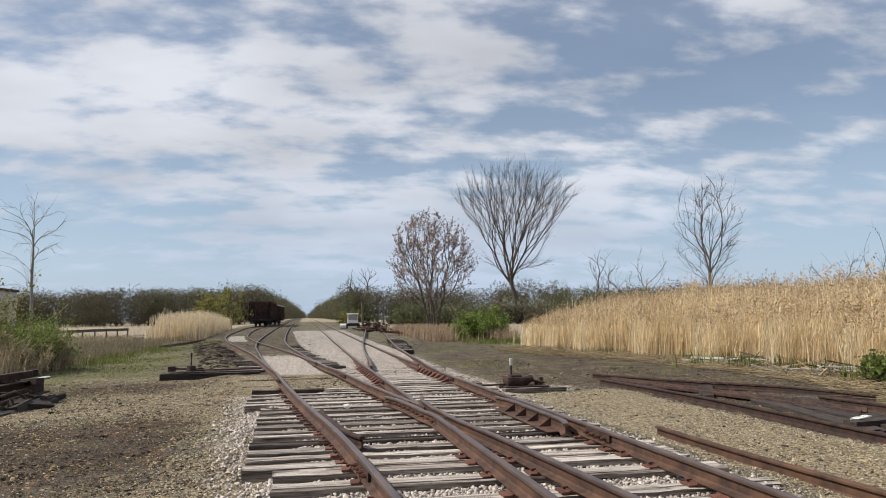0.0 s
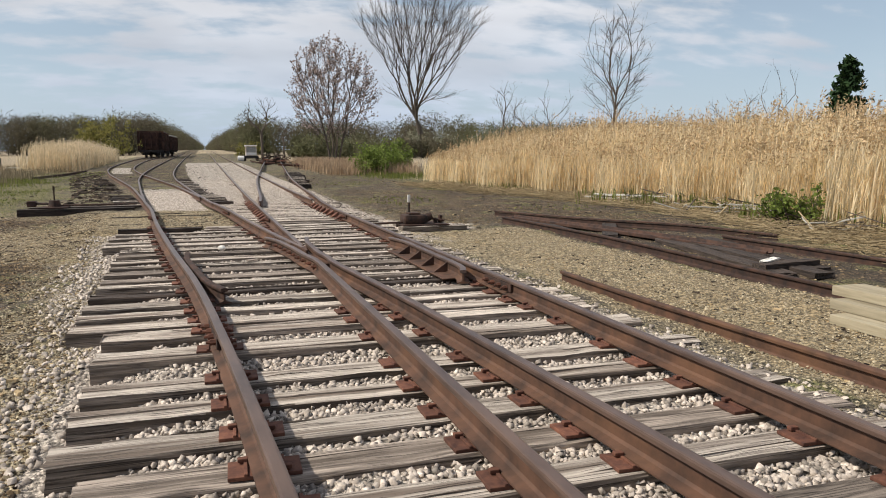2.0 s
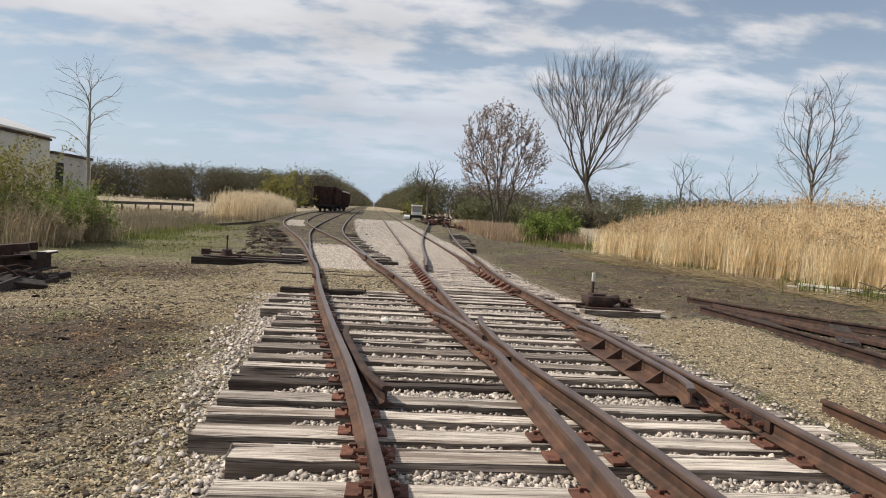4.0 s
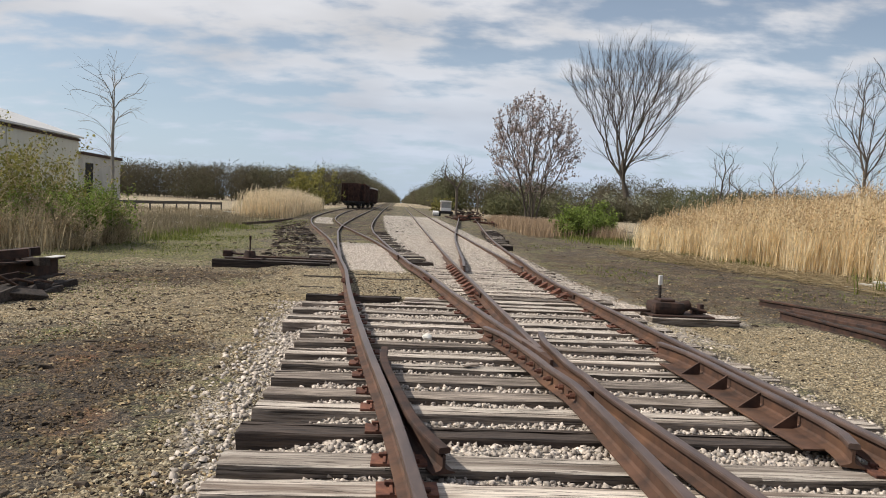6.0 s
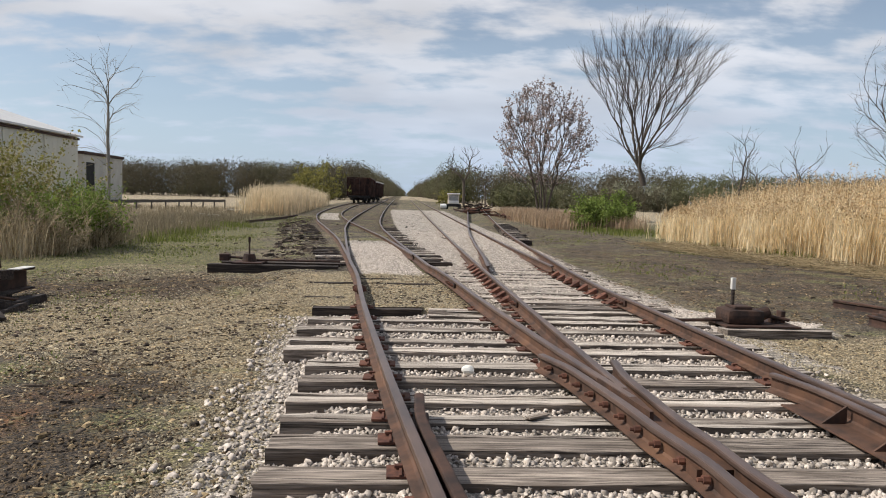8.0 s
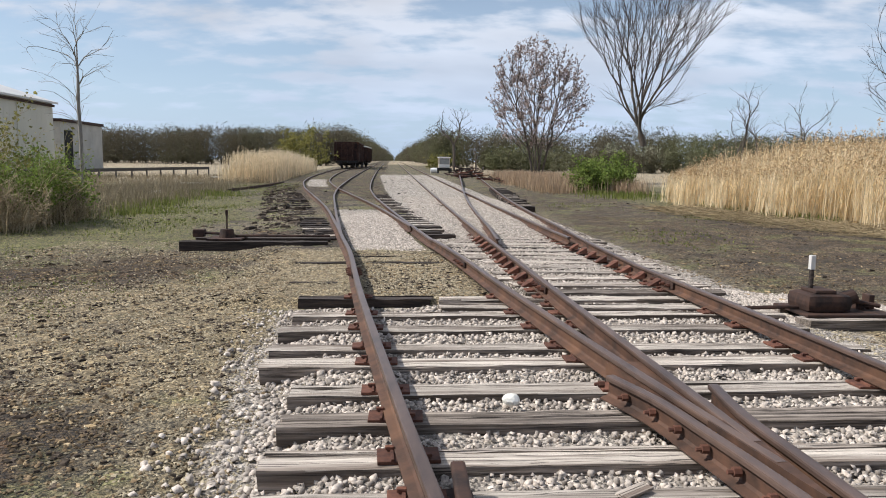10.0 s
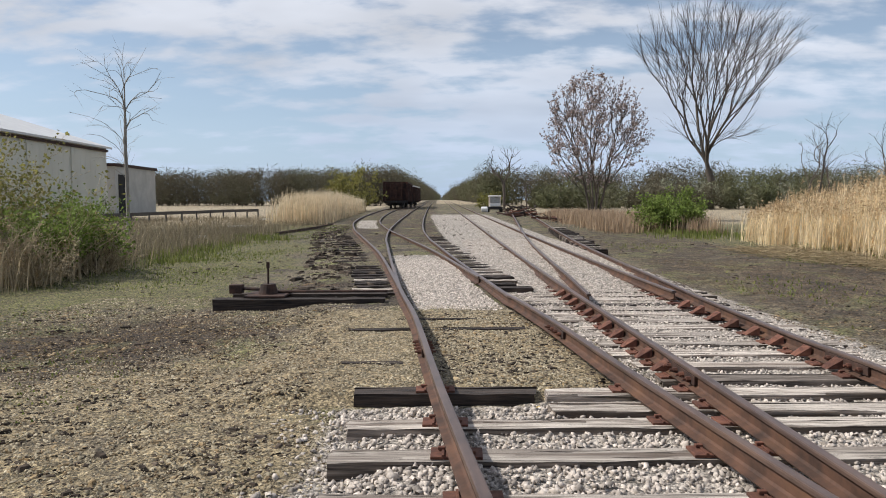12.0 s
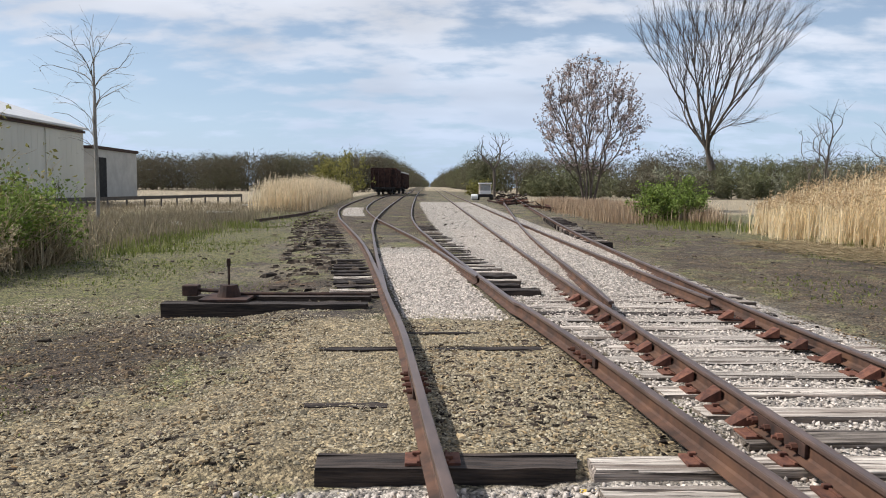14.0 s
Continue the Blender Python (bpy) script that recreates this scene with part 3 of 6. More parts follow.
fine_b = spline([tuple(p) for p in LINE_B1[::4]] + [(-0.99, 17.4)], 0.2)
rail_a = rail("rail", LINE_A, "long rusted brown steel rail curving away beside gravel")
rail_b = rail("rail", np.vstack([between(fine_b, FROG_Y, 17.3), LINE_B2]), "rusted steel rail running on from the frog and curving")
rail_c = rail("rail", between(LINE_C, FROG_Y, 240), "straight rusted steel rail running far along pale ballast")
rail_d = rail("rail", np.vstack([between(LINE_C, -6, 13.9), LINE_SIDE]) + (GAUGE, 0), "rusted brown outer steel rail with braces at the frog")
rail("rail", between(LINE_C + (GAUGE - 0.0, 0), 17.8, 240), "straight rusted steel rail of the through track")
rail("rail", between(LINE_SIDE, 17.2, 100), "curved rusted closure rail of the far turnout")
rail("rail", between(offset(LINE_A, GAUGE), 19.6, 140), "curved rusted closure rail crossing at a far frog")
rail("rail", between(offset(LINE_B2, -GAUGE), 18.0, 180), "curved rusted closure rail with a pointed tip")
# running rails before the frog, bent at the throat into the frog's wings
b_before = [tuple(p) for p in between(LINE_B1, -6, 6.6)[::3]]
wing_b = spline(b_before + [(0.15, 6.95), (0.118, 7.3), (0.118, 8.0), (0.125, 8.45), (0.19, 8.95)], 0.15)
wing_c = spline([(0, -6), (0, 0), (0, 4), (0, 6.3), (-0.02, 6.8), (-0.075, 7.2), (bx(7.7) - 0.115, 7.7), (bx(8.3) - 0.115, 8.3), (bx(8.7) - 0.125, 8.7), (bx(9.15) - 0.2, 9.15)], 0.15)
rail("rail", wing_b, "rusted steel rail bent into a wing at the frog")
rail("rail", wing_c, "rusted steel rail bent into a wing beside the frog point")
guard_l = spline([(ax(5.25) + 0.21, 5.25), (ax(5.45) + 0.165, 5.45), (ax(5.8) + 0.115, 5.8), (ax(6.5) + 0.1, 6.5), (ax(7.4) + 0.1, 7.4), (ax(7.95) + 0.16, 7.95)], 0.1)
rail("guard_rail", guard_l, "short dark rusted guard rail beside the running rail, ends flared", z=-0.004, mat=M_OLDIRON, group="guard rails")
guard_r = tagged(rail("guard_rail", spline([(1.505 - 0.22, 5.45), (1.505 - 0.125, 5.85), (1.505 - 0.11, 7), (1.505 - 0.11, 8.1), (1.505 - 0.2, 8.6)], 0.12), "x", z=0.015, group="guard rails"),
                 "rusted guard rail with gusset braces beside the running rail", "rail", "guard rails")
for gy in (6.17, 6.67, 7.21, 7.74):
    bm = bmesh.new()
    gx = 1.505 - 0.145
    vs = [bm.verts.new(p) for p in ((gx, gy, 0.14), (gx - 0.17, gy, 0.02), (gx, gy, 0.02), (gx, gy + 0.016, 0.14), (gx - 0.17, gy + 0.016, 0.02), (gx, gy + 0.016, 0.02))]
    for f in ((0, 1, 2), (5, 4, 3), (0, 3, 4, 1), (1, 4, 5, 2), (0, 2, 5, 3)):
        bm.faces.new([vs[i] for i in f])
    part("gusset", bm, M_RUST, guard_r)
bm = bmesh.new()
box(bm, 1.505 - 0.34, 1.505 - 0.155, 5.75, 8.2, 0.012, 0.024, 0.003)
part("base_plate", bm, M_RUST, guard_r)

# the frog's solid heart and its bolts
frog = tagged(new("track_frog"), "rusted cast steel frog where two rails cross, bolted", "track frog")
bm = bmesh.new()
ring = []
for fy in np.linspace(6.7, 9.6, 12):
    x0, x1 = min(0.0, bx(fy)), max(0.0, bx(fy))
    x0, x1 = x0 - 0.045, x1 + 0.045
    z1 = 0.118 if fy > 7.5 else 0.10
    ring.append([bm.verts.new((x0, fy, 0.03)), bm.verts.new((x1, fy, 0.03)), bm.verts.new((x1, fy, z1)), bm.verts.new((x0, fy, z1))])
for p, q in zip(ring, ring[1:]):
    for k in range(4):
        bm.faces.new((p[k], p[(k + 1) % 4], q[(k + 1) % 4], q[k]))
bm.faces.new(ring[0][::-1]); bm.faces.new(ring[-1])
part("filler_block", bm, M_RUST, frog)
bm = bmesh.new()
tip = [(-0.012, FROG_Y - 0.25), (0.012, FROG_Y - 0.25), (0.036, FROG_Y + 0.6), (bx(FROG_Y + 0.6) - 0.036, FROG_Y + 0.6)]
lo, hi = [[bm.verts.new((x, y, z)) for x, y in tip] for z in (0.1, 0.158)]
bm.faces.new(hi); bm.faces.new(lo[::-1])
for k in range(4):
    bm.faces.new((lo[k], lo[(k + 1) % 4], hi[(k + 1) % 4], hi[k]))
part("frog_point", bm, M_RUST, frog, "worn pointed steel nose")


def bolt_mesh():
    bm = bmesh.new()
    rod(bm, (0, 0, 0), (-0.035, 0, 0), 0.022, n=6)
    rod(bm, (-0.035, 0, 0), (-0.06, 0, 0), 0.011, n=6)
    me = bpy.data.meshes.new("bolt")
    bm.to_mesh(me); bm.free()
    me.materials.append(M_PLATE)
    return me


BOLT = bolt_mesh()
for k in range(11):
    fy = 6.6 + 0.26 * k
    wx = float(np.interp(fy, wing_c[:, 1], wing_c[:, 0]))
    o = new("bolt", BOLT); o.parent = frog
    o.location = (wx - 0.02, fy, 0.088)
    if k < 9:
        wx = float(np.interp(fy, wing_b[:, 1], wing_b[:, 0]))
        o = new("bolt", BOLT); o.parent = frog
        o.location, o.rotation_euler = (wx + 0.02, fy, 0.088), (0, 0, math.pi)


def joint_bars(parent, x, y, slope):
    """Two bolted bars at a rail joint."""
    for s in (-1, 1):
        bm = bmesh.new()
        box(bm, -0.012, 0.012, -0.33, 0.33, 0.05, 0.125, 0.004)
        o = part("joint_bar", bm, M_OLDIRON, parent, "dark bolted joint bar")
        o.location, o.rotation_euler = (x + s * 0.024, y, float(rise(y))), (0, 0, math.atan(-slope))
        for k in (-0.24, -0.08, 0.08, 0.24):
            b = new("bolt", BOLT); b.parent = o
            b.location, b.rotation_euler = (s * 0.012, k, 0.085), (0, 0, 0 if s < 0 else math.pi)


joint_bars(rail_a, ax(14.0), 14.0, (ax(14.5) - ax(13.5)))
joint_bars(rail_a, ax(3.75), 3.75, (ax(4.2) - ax(3.2)))
joint_bars(rail_b, bx(14.9), 14.9, (bx(15.4) - bx(14.4)))
joint_bars(rail_c, 0.0, 12.9, 0.0)
joint_bars(rail_d, GAUGE, 5.0, 0.0)
joint_bars(rail_d, GAUGE, 13.2, 0.0)

# sloped braces along the straight rail beyond the frog
def rail_brace_mesh():
    bm = bmesh.new()
    vs = [bm.verts.new(p) for p in ((-0.03, -0.07, 0.115), (-0.17, -0.05, 0.025), (-0.03, -0.07, 0.025), (-0.03, 0.07, 0.115), (-0.17, 0.05, 0.025), (-0.03, 0.07, 0.03),
                                    (-0.10, 0, 0.10))]
    for f in ((0, 1, 2), (5, 4, 3), (0, 6, 1), (6, 3, 4), (0, 3, 6), (1, 6, 4), (1, 4, 5, 2), (0, 2, 5, 3)):
        bm.faces.new([vs[i] for i in f])
    me = bpy.data.meshes.new("rail_brace")
    bm.to_mesh(me); bm.free()
    me.materials.append(M_PLATE)
    return me


BRACE = rail_brace_mesh()
for k in range(11):
    o = new("rail_brace", BRACE); o.parent = rail_c
    o.location = (0, 13.25 + 0.52 * k, 0)
for k in range(8):
    o = new("rail_brace", BRACE); o.parent = rail_d
    o.location = (GAUGE, 13.3 + 0.55 * k, 0)

# ---- ties ----
TIE_RNG = random.Random(11)


def tie_mesh(name, length, mat, seed, width=0.225, thick=0.18):
    """A sawn timber with worn, split and slightly uneven faces; its end at x = 0, its top at z = 0."""
    r = random.Random(seed)
    bm = bmesh.new()
    n = max(6, int(length / 0.22))
    prof = [(-0.5, 0.03), (-0.48, 0.0), (-0.22, 0.0), (-0.2, 0.03), (-0.185, 0.0), (0.1, -0.003), (0.3, 0.0), (0.48, 0.0), (0.5, 0.03), (0.5, 1.0), (-0.5, 1.0)]
    rings = []
    j = [(r.uniform(-0.006, 0.006), r.uniform(-0.006, 0.004)) for _ in prof]
    split = r.uniform(-0.14, 0.5)
    prof = [(a + split * (2 < i < 5) + split * 0.5 * (i in (2, 5)), b) for i, (a, b) in enumerate(prof)]
    for i in range(n + 1):
        x = length * i / n
        e = 0.012 * r.random() if i in (0, n) else 0
        wav = 0.004 * math.sin(3 * x + seed)
        ring = []
        for (a, b), (ja, jb) in zip(prof, j):
            drop = 0.012 * r.random() ** 3
            ring.append(bm.verts.new((x + (e if i == 0 else -e) + (0.03 * r.random() ** 2 if i == 0 else -0.05 * r.random() if i == n else 0), a * width + ja + wav + r.uniform(-0.003, 0.003), -b * thick - drop * (b < 0.1) + jb)))
        rings.append(ring)
    k = len(prof)
    for p, q in zip(rings, rings[1:]):
        for i in range(k):
            bm.faces.new((p[i], p[(i + 1) % k], q[(i + 1) % k], q[i]))
    bm.faces.new(rings[0][::-1]); bm.faces.new(rings[-1])
    bmesh.ops.recalc_face_normals(bm, faces=bm.faces)
    bm.normal_update()
    # tops keep the timber colour, all other faces take the shade-darkened flank
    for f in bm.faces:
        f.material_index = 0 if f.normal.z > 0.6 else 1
    me = bpy.data.meshes.new(name)
    bm.to_mesh(me); bm.free()
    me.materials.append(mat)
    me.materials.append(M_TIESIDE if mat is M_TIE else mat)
    return me


def plate_mesh():
    bm = bmesh.new()
    box(bm, -0.15, 0.15, -0.085, 0.085, 0.0, 0.018, 0.004)
    box(bm, -0.085, -0.07, -0.085, 0.085, 0.016, 0.028, 0.002)
    box(bm, 0.07, 0.085, -0.085, 0.085, 0.016, 0.028, 0.002)
    me = bpy.data.meshes.new("tie_plate")
    bm.to_mesh(me); bm.free()
    me.materials.append(M_PLATE)
    return me


def spike_mesh():
    bm = bmesh.new()
    box(bm, -0.009, 0.009, -0.009, 0.009, -0.05, 0.028)
    box(bm, -0.018, 0.026, -0.015, 0.015, 0.024, 0.042, 0.005)
    me = bpy.data.meshes.new("spike")
    bm.to_mesh(me); bm.free()
    me.materials.append(M_PLATE)
    return me


PLATE, SPIKE = plate_mesh(), spike_mesh()
TIE_LABELS = {"grey": "weathered grey split timber railway tie under the rails", "dark": "dark creosoted timber railway tie under the rails"}


def tie(x0, x1, y, top=0.0, dark=False, turn=0.0, rails=(), group="turnout ties", label="", seed=None, width=None):
    seed = TIE_RNG.randrange(10 ** 6) if seed is None else seed
    w = width or TIE_RNG.uniform(0.205, 0.245)
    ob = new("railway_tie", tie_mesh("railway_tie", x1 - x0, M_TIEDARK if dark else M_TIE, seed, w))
    ob.location, ob.rotation_euler = (x0, y, top + float(rise(y))), (0, 0, radians(turn))
    tagged(ob, label or TIE_LABELS["dark" if dark else "grey"], "railway tie", group)
    for rx in rails:
        p = new("tie_plate", PLATE); p.parent = ob
        p.location, p.rotation_euler = (rx - x0, TIE_RNG.uniform(-0.02, 0.02), -0.003), (0, 0, TIE_RNG.uniform(-0.05, 0.05))
        for s in (-1, 1):
            if TIE_RNG.random() < 0.85:
                q = new("spike", SPIKE); q.parent = p
                q.location = (s * -0.092, s * TIE_RNG.uniform(0.02, 0.06), 0.0)
                q.rotation_euler = (0, 0, 0 if s > 0 else math.pi)
    return ob


# each tie's middle, width and left end, from the near ones on
TIES = [(-0.34, 0.22, -1.88), (0.16, 0.22, -1.88), (0.64, 0.23, -1.86), (1.14, 0.22, -1.9), (1.6, 0.23, -1.72), (2.02, 0.24, -1.88), (2.5, 0.22, -1.88), (2.94, 0.23, -1.87),
        (3.6, 0.26, -1.9), (4.17, 0.25, -1.9), (4.62, 0.26, -2.2), (5.04, 0.22, -2.2), (5.44, 0.23, -2.22), (6.0, 0.22, -2.24), (6.45, 0.22, -2.22), (6.9, 0.25, -2.25),
        (7.42, 0.26, -2.26), (7.88, 0.2, -2.27), (8.33, 0.22, -2.29), (8.87, 0.22, -2.29), (9.43, 0.23, -2.3), (10.1, 0.25, -2.6), (10.55, 0.2, -2.62), (11.22, 0.2, -2.63), (11.83, 0.21, -2.61)]
for i, (ty, tw, left) in enumerate(TIES):
    right = 2.1 + TIE_RNG.uniform(-0.14, 0.12)
    crossing = [ax(ty), GAUGE]
    if ty < 6.9:
        crossing += [float(np.interp(ty, LINE_B1[:, 1], LINE_B1[:, 0])), 0.0]
    elif ty > 9.3:
        crossing += [bx(ty), 0.0]
    if ty < 6.9 and crossing[2] - crossing[3] < 0.33:
        crossing = crossing[:2]
    tie(left, right, ty, 0.012 if i in (8, 9) else TIE_RNG.uniform(-0.012, 0.004), dark=(i == 13), turn=TIE_RNG.uniform(-0.5, 0.5), rails=crossing, width=tw)
# the dark tie that ends the open bed, and the short ones butted to it
tie(-2.66, -1.2, 12.68, 0.0, dark=True, turn=0.4, rails=(ax(12.6),), group="", width=0.24)
tie(-1.17, 1.9, 12.64, 0.0, turn=0.3, rails=(bx(12.6), 0.0), group="")
tie(-1.2, 2.0, 12.22, 0.0, turn=-0.2, rails=(0.0,), group="")
for k in range(30):
    ty = 13.1 + 0.51 * k
    sink = min(0.03, 0.002 * k)
    tie(max(-0.75, bx(ty) + 0.35) + TIE_RNG.uniform(-0.1, 0.1), 2.12 + 0.016 * k + TIE_RNG.uniform(-0.1, 0.15), ty, -0.002 - sink * 0.3, dark=TIE_RNG.random() < 0.15,
        turn=TIE_RNG.uniform(-0.6, 0.6), rails=(0.0, GAUGE) if k < 14 else (), group="through track ties")
# half-buried ties of the curving left-hand track
tie(-3.05, -0.95, 15.55, -0.004, dark=True, turn=1.6, group="", label="split dark old tie half buried in tan gravel", width=0.12)
tie(-2.55, -1.4, 16.35, -0.01, dark=True, turn=1.0, group="", label="dark buried tie edge showing in tan gravel", width=0.1)
tie(-2.9, -2.3, 13.75, -0.008, dark=True, turn=1.0, group="", label="rotten dark tie end showing in gravel", width=0.12)
for k in range(11):
    ty = 18.9 + 0.5 * k
    tie(ax(ty) - 0.72 + TIE_RNG.uniform(-0.07, 0.07), ax(ty) - 0.02, ty, 0.02, dark=TIE_RNG.random() < 0.6, turn=4, group="left track ties")
for k in range(30):
    ty = 19.2 + 0.55 * k
    tie(bx(ty) + 0.02, bx(ty) + 0.66 + TIE_RNG.uniform(-0.1, 0.12), ty, 0.075, dark=TIE_RNG.random() < 0.7, turn=2, group="left track ties")
for k in range(14):
    ty = 25.5 + 0.95 * k
    tie(ax(ty) - 0.9 + TIE_RNG.uniform(-0.3, 0.2), ax(ty) - 0.25, ty, -0.01 + 0.03 * TIE_RNG.random(), dark=True, turn=8, group="left track ties")
for k in range(26):
    ty = 28.5 + 0.62 * k
    xs = float(np.interp(ty, LINE_SIDE[:, 1], LINE_SIDE[:, 0])) + GAUGE
    tie(xs - 0.1, xs + 0.72 + TIE_RNG.uniform(-0.15, 0.2), ty, 0.07, dark=TIE_RNG.random() < 0.6, turn=-3, group="right track ties")

def quads(name, v, f, mat, parent=None, label=""):
    me = bpy.data.meshes.new(name)
    k = f.shape[1]
    me.vertices.add(len(v))
    me.vertices.foreach_set("co", np.asarray(v, float).ravel())
    me.loops.add(f.size)
    me.loops.foreach_set("vertex_index", f.ravel())
    me.polygons.add(len(f))
    me.polygons.foreach_set("loop_start", np.arange(0, f.size, k))
    me.update(calc_edges=True)
    me.materials.append(mat)
    ob = new(name, me)
    if parent:
        ob.parent = parent
    if label:
        ob["label"] = label
    return ob


# ---- gravel stones ----
STONE_BLOCK = (np.array([(-1, -1, -1), (1, -1, -1), (1, 1, -1), (-1, 1, -1), (-1, -1, 1), (1, -1, 1), (1, 1, 1), (-1, 1, 1)]) * 0.72,
               np.array([(4, 5, 6), (4, 6, 7), (0, 1, 5), (0, 5, 4), (1, 2, 6), (1, 6, 5), (2, 3, 7), (2, 7, 6), (3, 0, 4), (3, 4, 7)]))
STONE_CHIP = (np.array([(1, 0, -0.2), (-1, 0, -0.2), (0, 1, -0.2), (0, -1, -0.2), (0.3, 0.1, 0.8), (-0.3, -0.1, 0.75)], float),
              np.array([(0, 2, 4), (2, 1, 5), (2, 5, 4), (1, 3, 5), (3, 0, 4), (3, 4, 5)]))


def stones(name, centres, sizes, mat, label, seed, kind=STONE_CHIP):
    """Angular stones bedded in the ground, each of a few facets, as one mesh."""
    rng = np.random.default_rng(seed)
    base, tri = kind
    n, k = len(centres), len(base)
    v = base[None] * (1 + rng.uniform(-0.5, 0.35, (n, k, 3)))
    v = v * rng.uniform(0.65, 1.25, (n, 1, 3)) * np.array([1, 1, 0.75])
    for i, j in ((0, 2), (1, 2)):
        q = rng.normal(0, 0.5 if kind is STONE_BLOCK else 0.25, n)
        cq, sq = np.cos(q)[:, None], np.sin(q)[:, None]
        vi, vj = v[:, :, i] * cq - v[:, :, j] * sq, v[:, :, i] * sq + v[:, :, j] * cq
        v[:, :, i], v[:, :, j] = vi, vj
    a = rng.uniform(0, 6.283, n)
    ca, sa = np.cos(a)[:, None], np.sin(a)[:, None]
    v = np.stack([v[:, :, 0] * ca - v[:, :, 1] * sa, v[:, :, 0] * sa + v[:, :, 1] * ca, v[:, :, 2]], 2)
    v = v * np.asarray(sizes)[:, None, None] + np.asarray(centres)[:, None, :]
    f = (tri[None] + (np.arange(n) * k)[:, None, None]).reshape(-1, 3)
    return tagged(quads(name, v.reshape(-1, 3), f, mat), label, "gravel", kind="stuff")


def ballast():
    rng = np.random.default_rng(21)
    n = 120000
    y = 0.6 + 20 * rng.random(n) ** 1.25
    x = rng.uniform(-3.6, 2.6, n)
    a = np.interp(y, LINE_A[:, 1], LINE_A[:, 0])
    b = a + GAUGE
    left = np.where(y < 9, a - 0.85, a - 0.7) - 0.62 * rng.random(n) ** 1.6
    ok = (x > left) & (x < 1.9 + rng.normal(0, 0.15, n)) & (y < 12.45)
    ok |= (y >= 12.45) & (x > b + 0.12) & (x < 2.2 + rng.normal(0, 0.15, n))
    ok &= (x > a - 0.78) | (y > 12.4) | (rng.random(n) < 0.42)
    x, y = x[ok], y[ok]
    z = ground_height(x, y) + rng.uniform(-0.006, 0.018, len(x))
    size = rng.uniform(0.010, 0.023, len(x)) * np.where((y < 11) & (x < -1.9) & (rng.random(len(x)) < 0.4), 1.35, 1.0)
    near = y < 12.6
    stones("ballast", np.stack([x, y, z], 1)[near], size[near], M_BALLAST, "pale angular limestone ballast between the ties", 5, STONE_BLOCK)
    stones("ballast", np.stack([x, y, z], 1)[~near], size[~near], M_BALLAST, "pale limestone ballast along the through track", 8)
    # the bay between the left rails, the patch by the switch stand, and the lane further on
    n = 14000
    x, y = rng.uniform(-3, -0.9, n), rng.uniform(17.2, 25, n)
    ok = (x > np.interp(y, LINE_A[:, 1], LINE_A[:, 0]) + 0.15) & (x < np.interp(y, LINE_B2[:, 1], LINE_B2[:, 0]) - 0.1)
    x2, y2 = rng.uniform(1.9, 4.1, n), rng.uniform(11.6, 13.5, n)
    ok2 = (x2 < 4.0 - 0.9 * np.abs(y2 - 12.5)) & (rng.random(n) < 0.6)
    x3, y3 = rng.uniform(-1.2, 2.4, n), rng.uniform(20, 34, n)
    ok3 = x3 > np.interp(y3, LINE_B2[:, 1], LINE_B2[:, 0]) + 0.5
    x, y = np.concatenate([x[ok], x2[ok2], x3[ok3]]), np.concatenate([y[ok], y2[ok2], y3[ok3]])
    stones("ballast_patch", np.stack([x, y, ground_height(x, y) + 0.004], 1), rng.uniform(0.013, 0.028, len(x)), M_BALLAST, "pale crushed stone patch between the rails", 6)


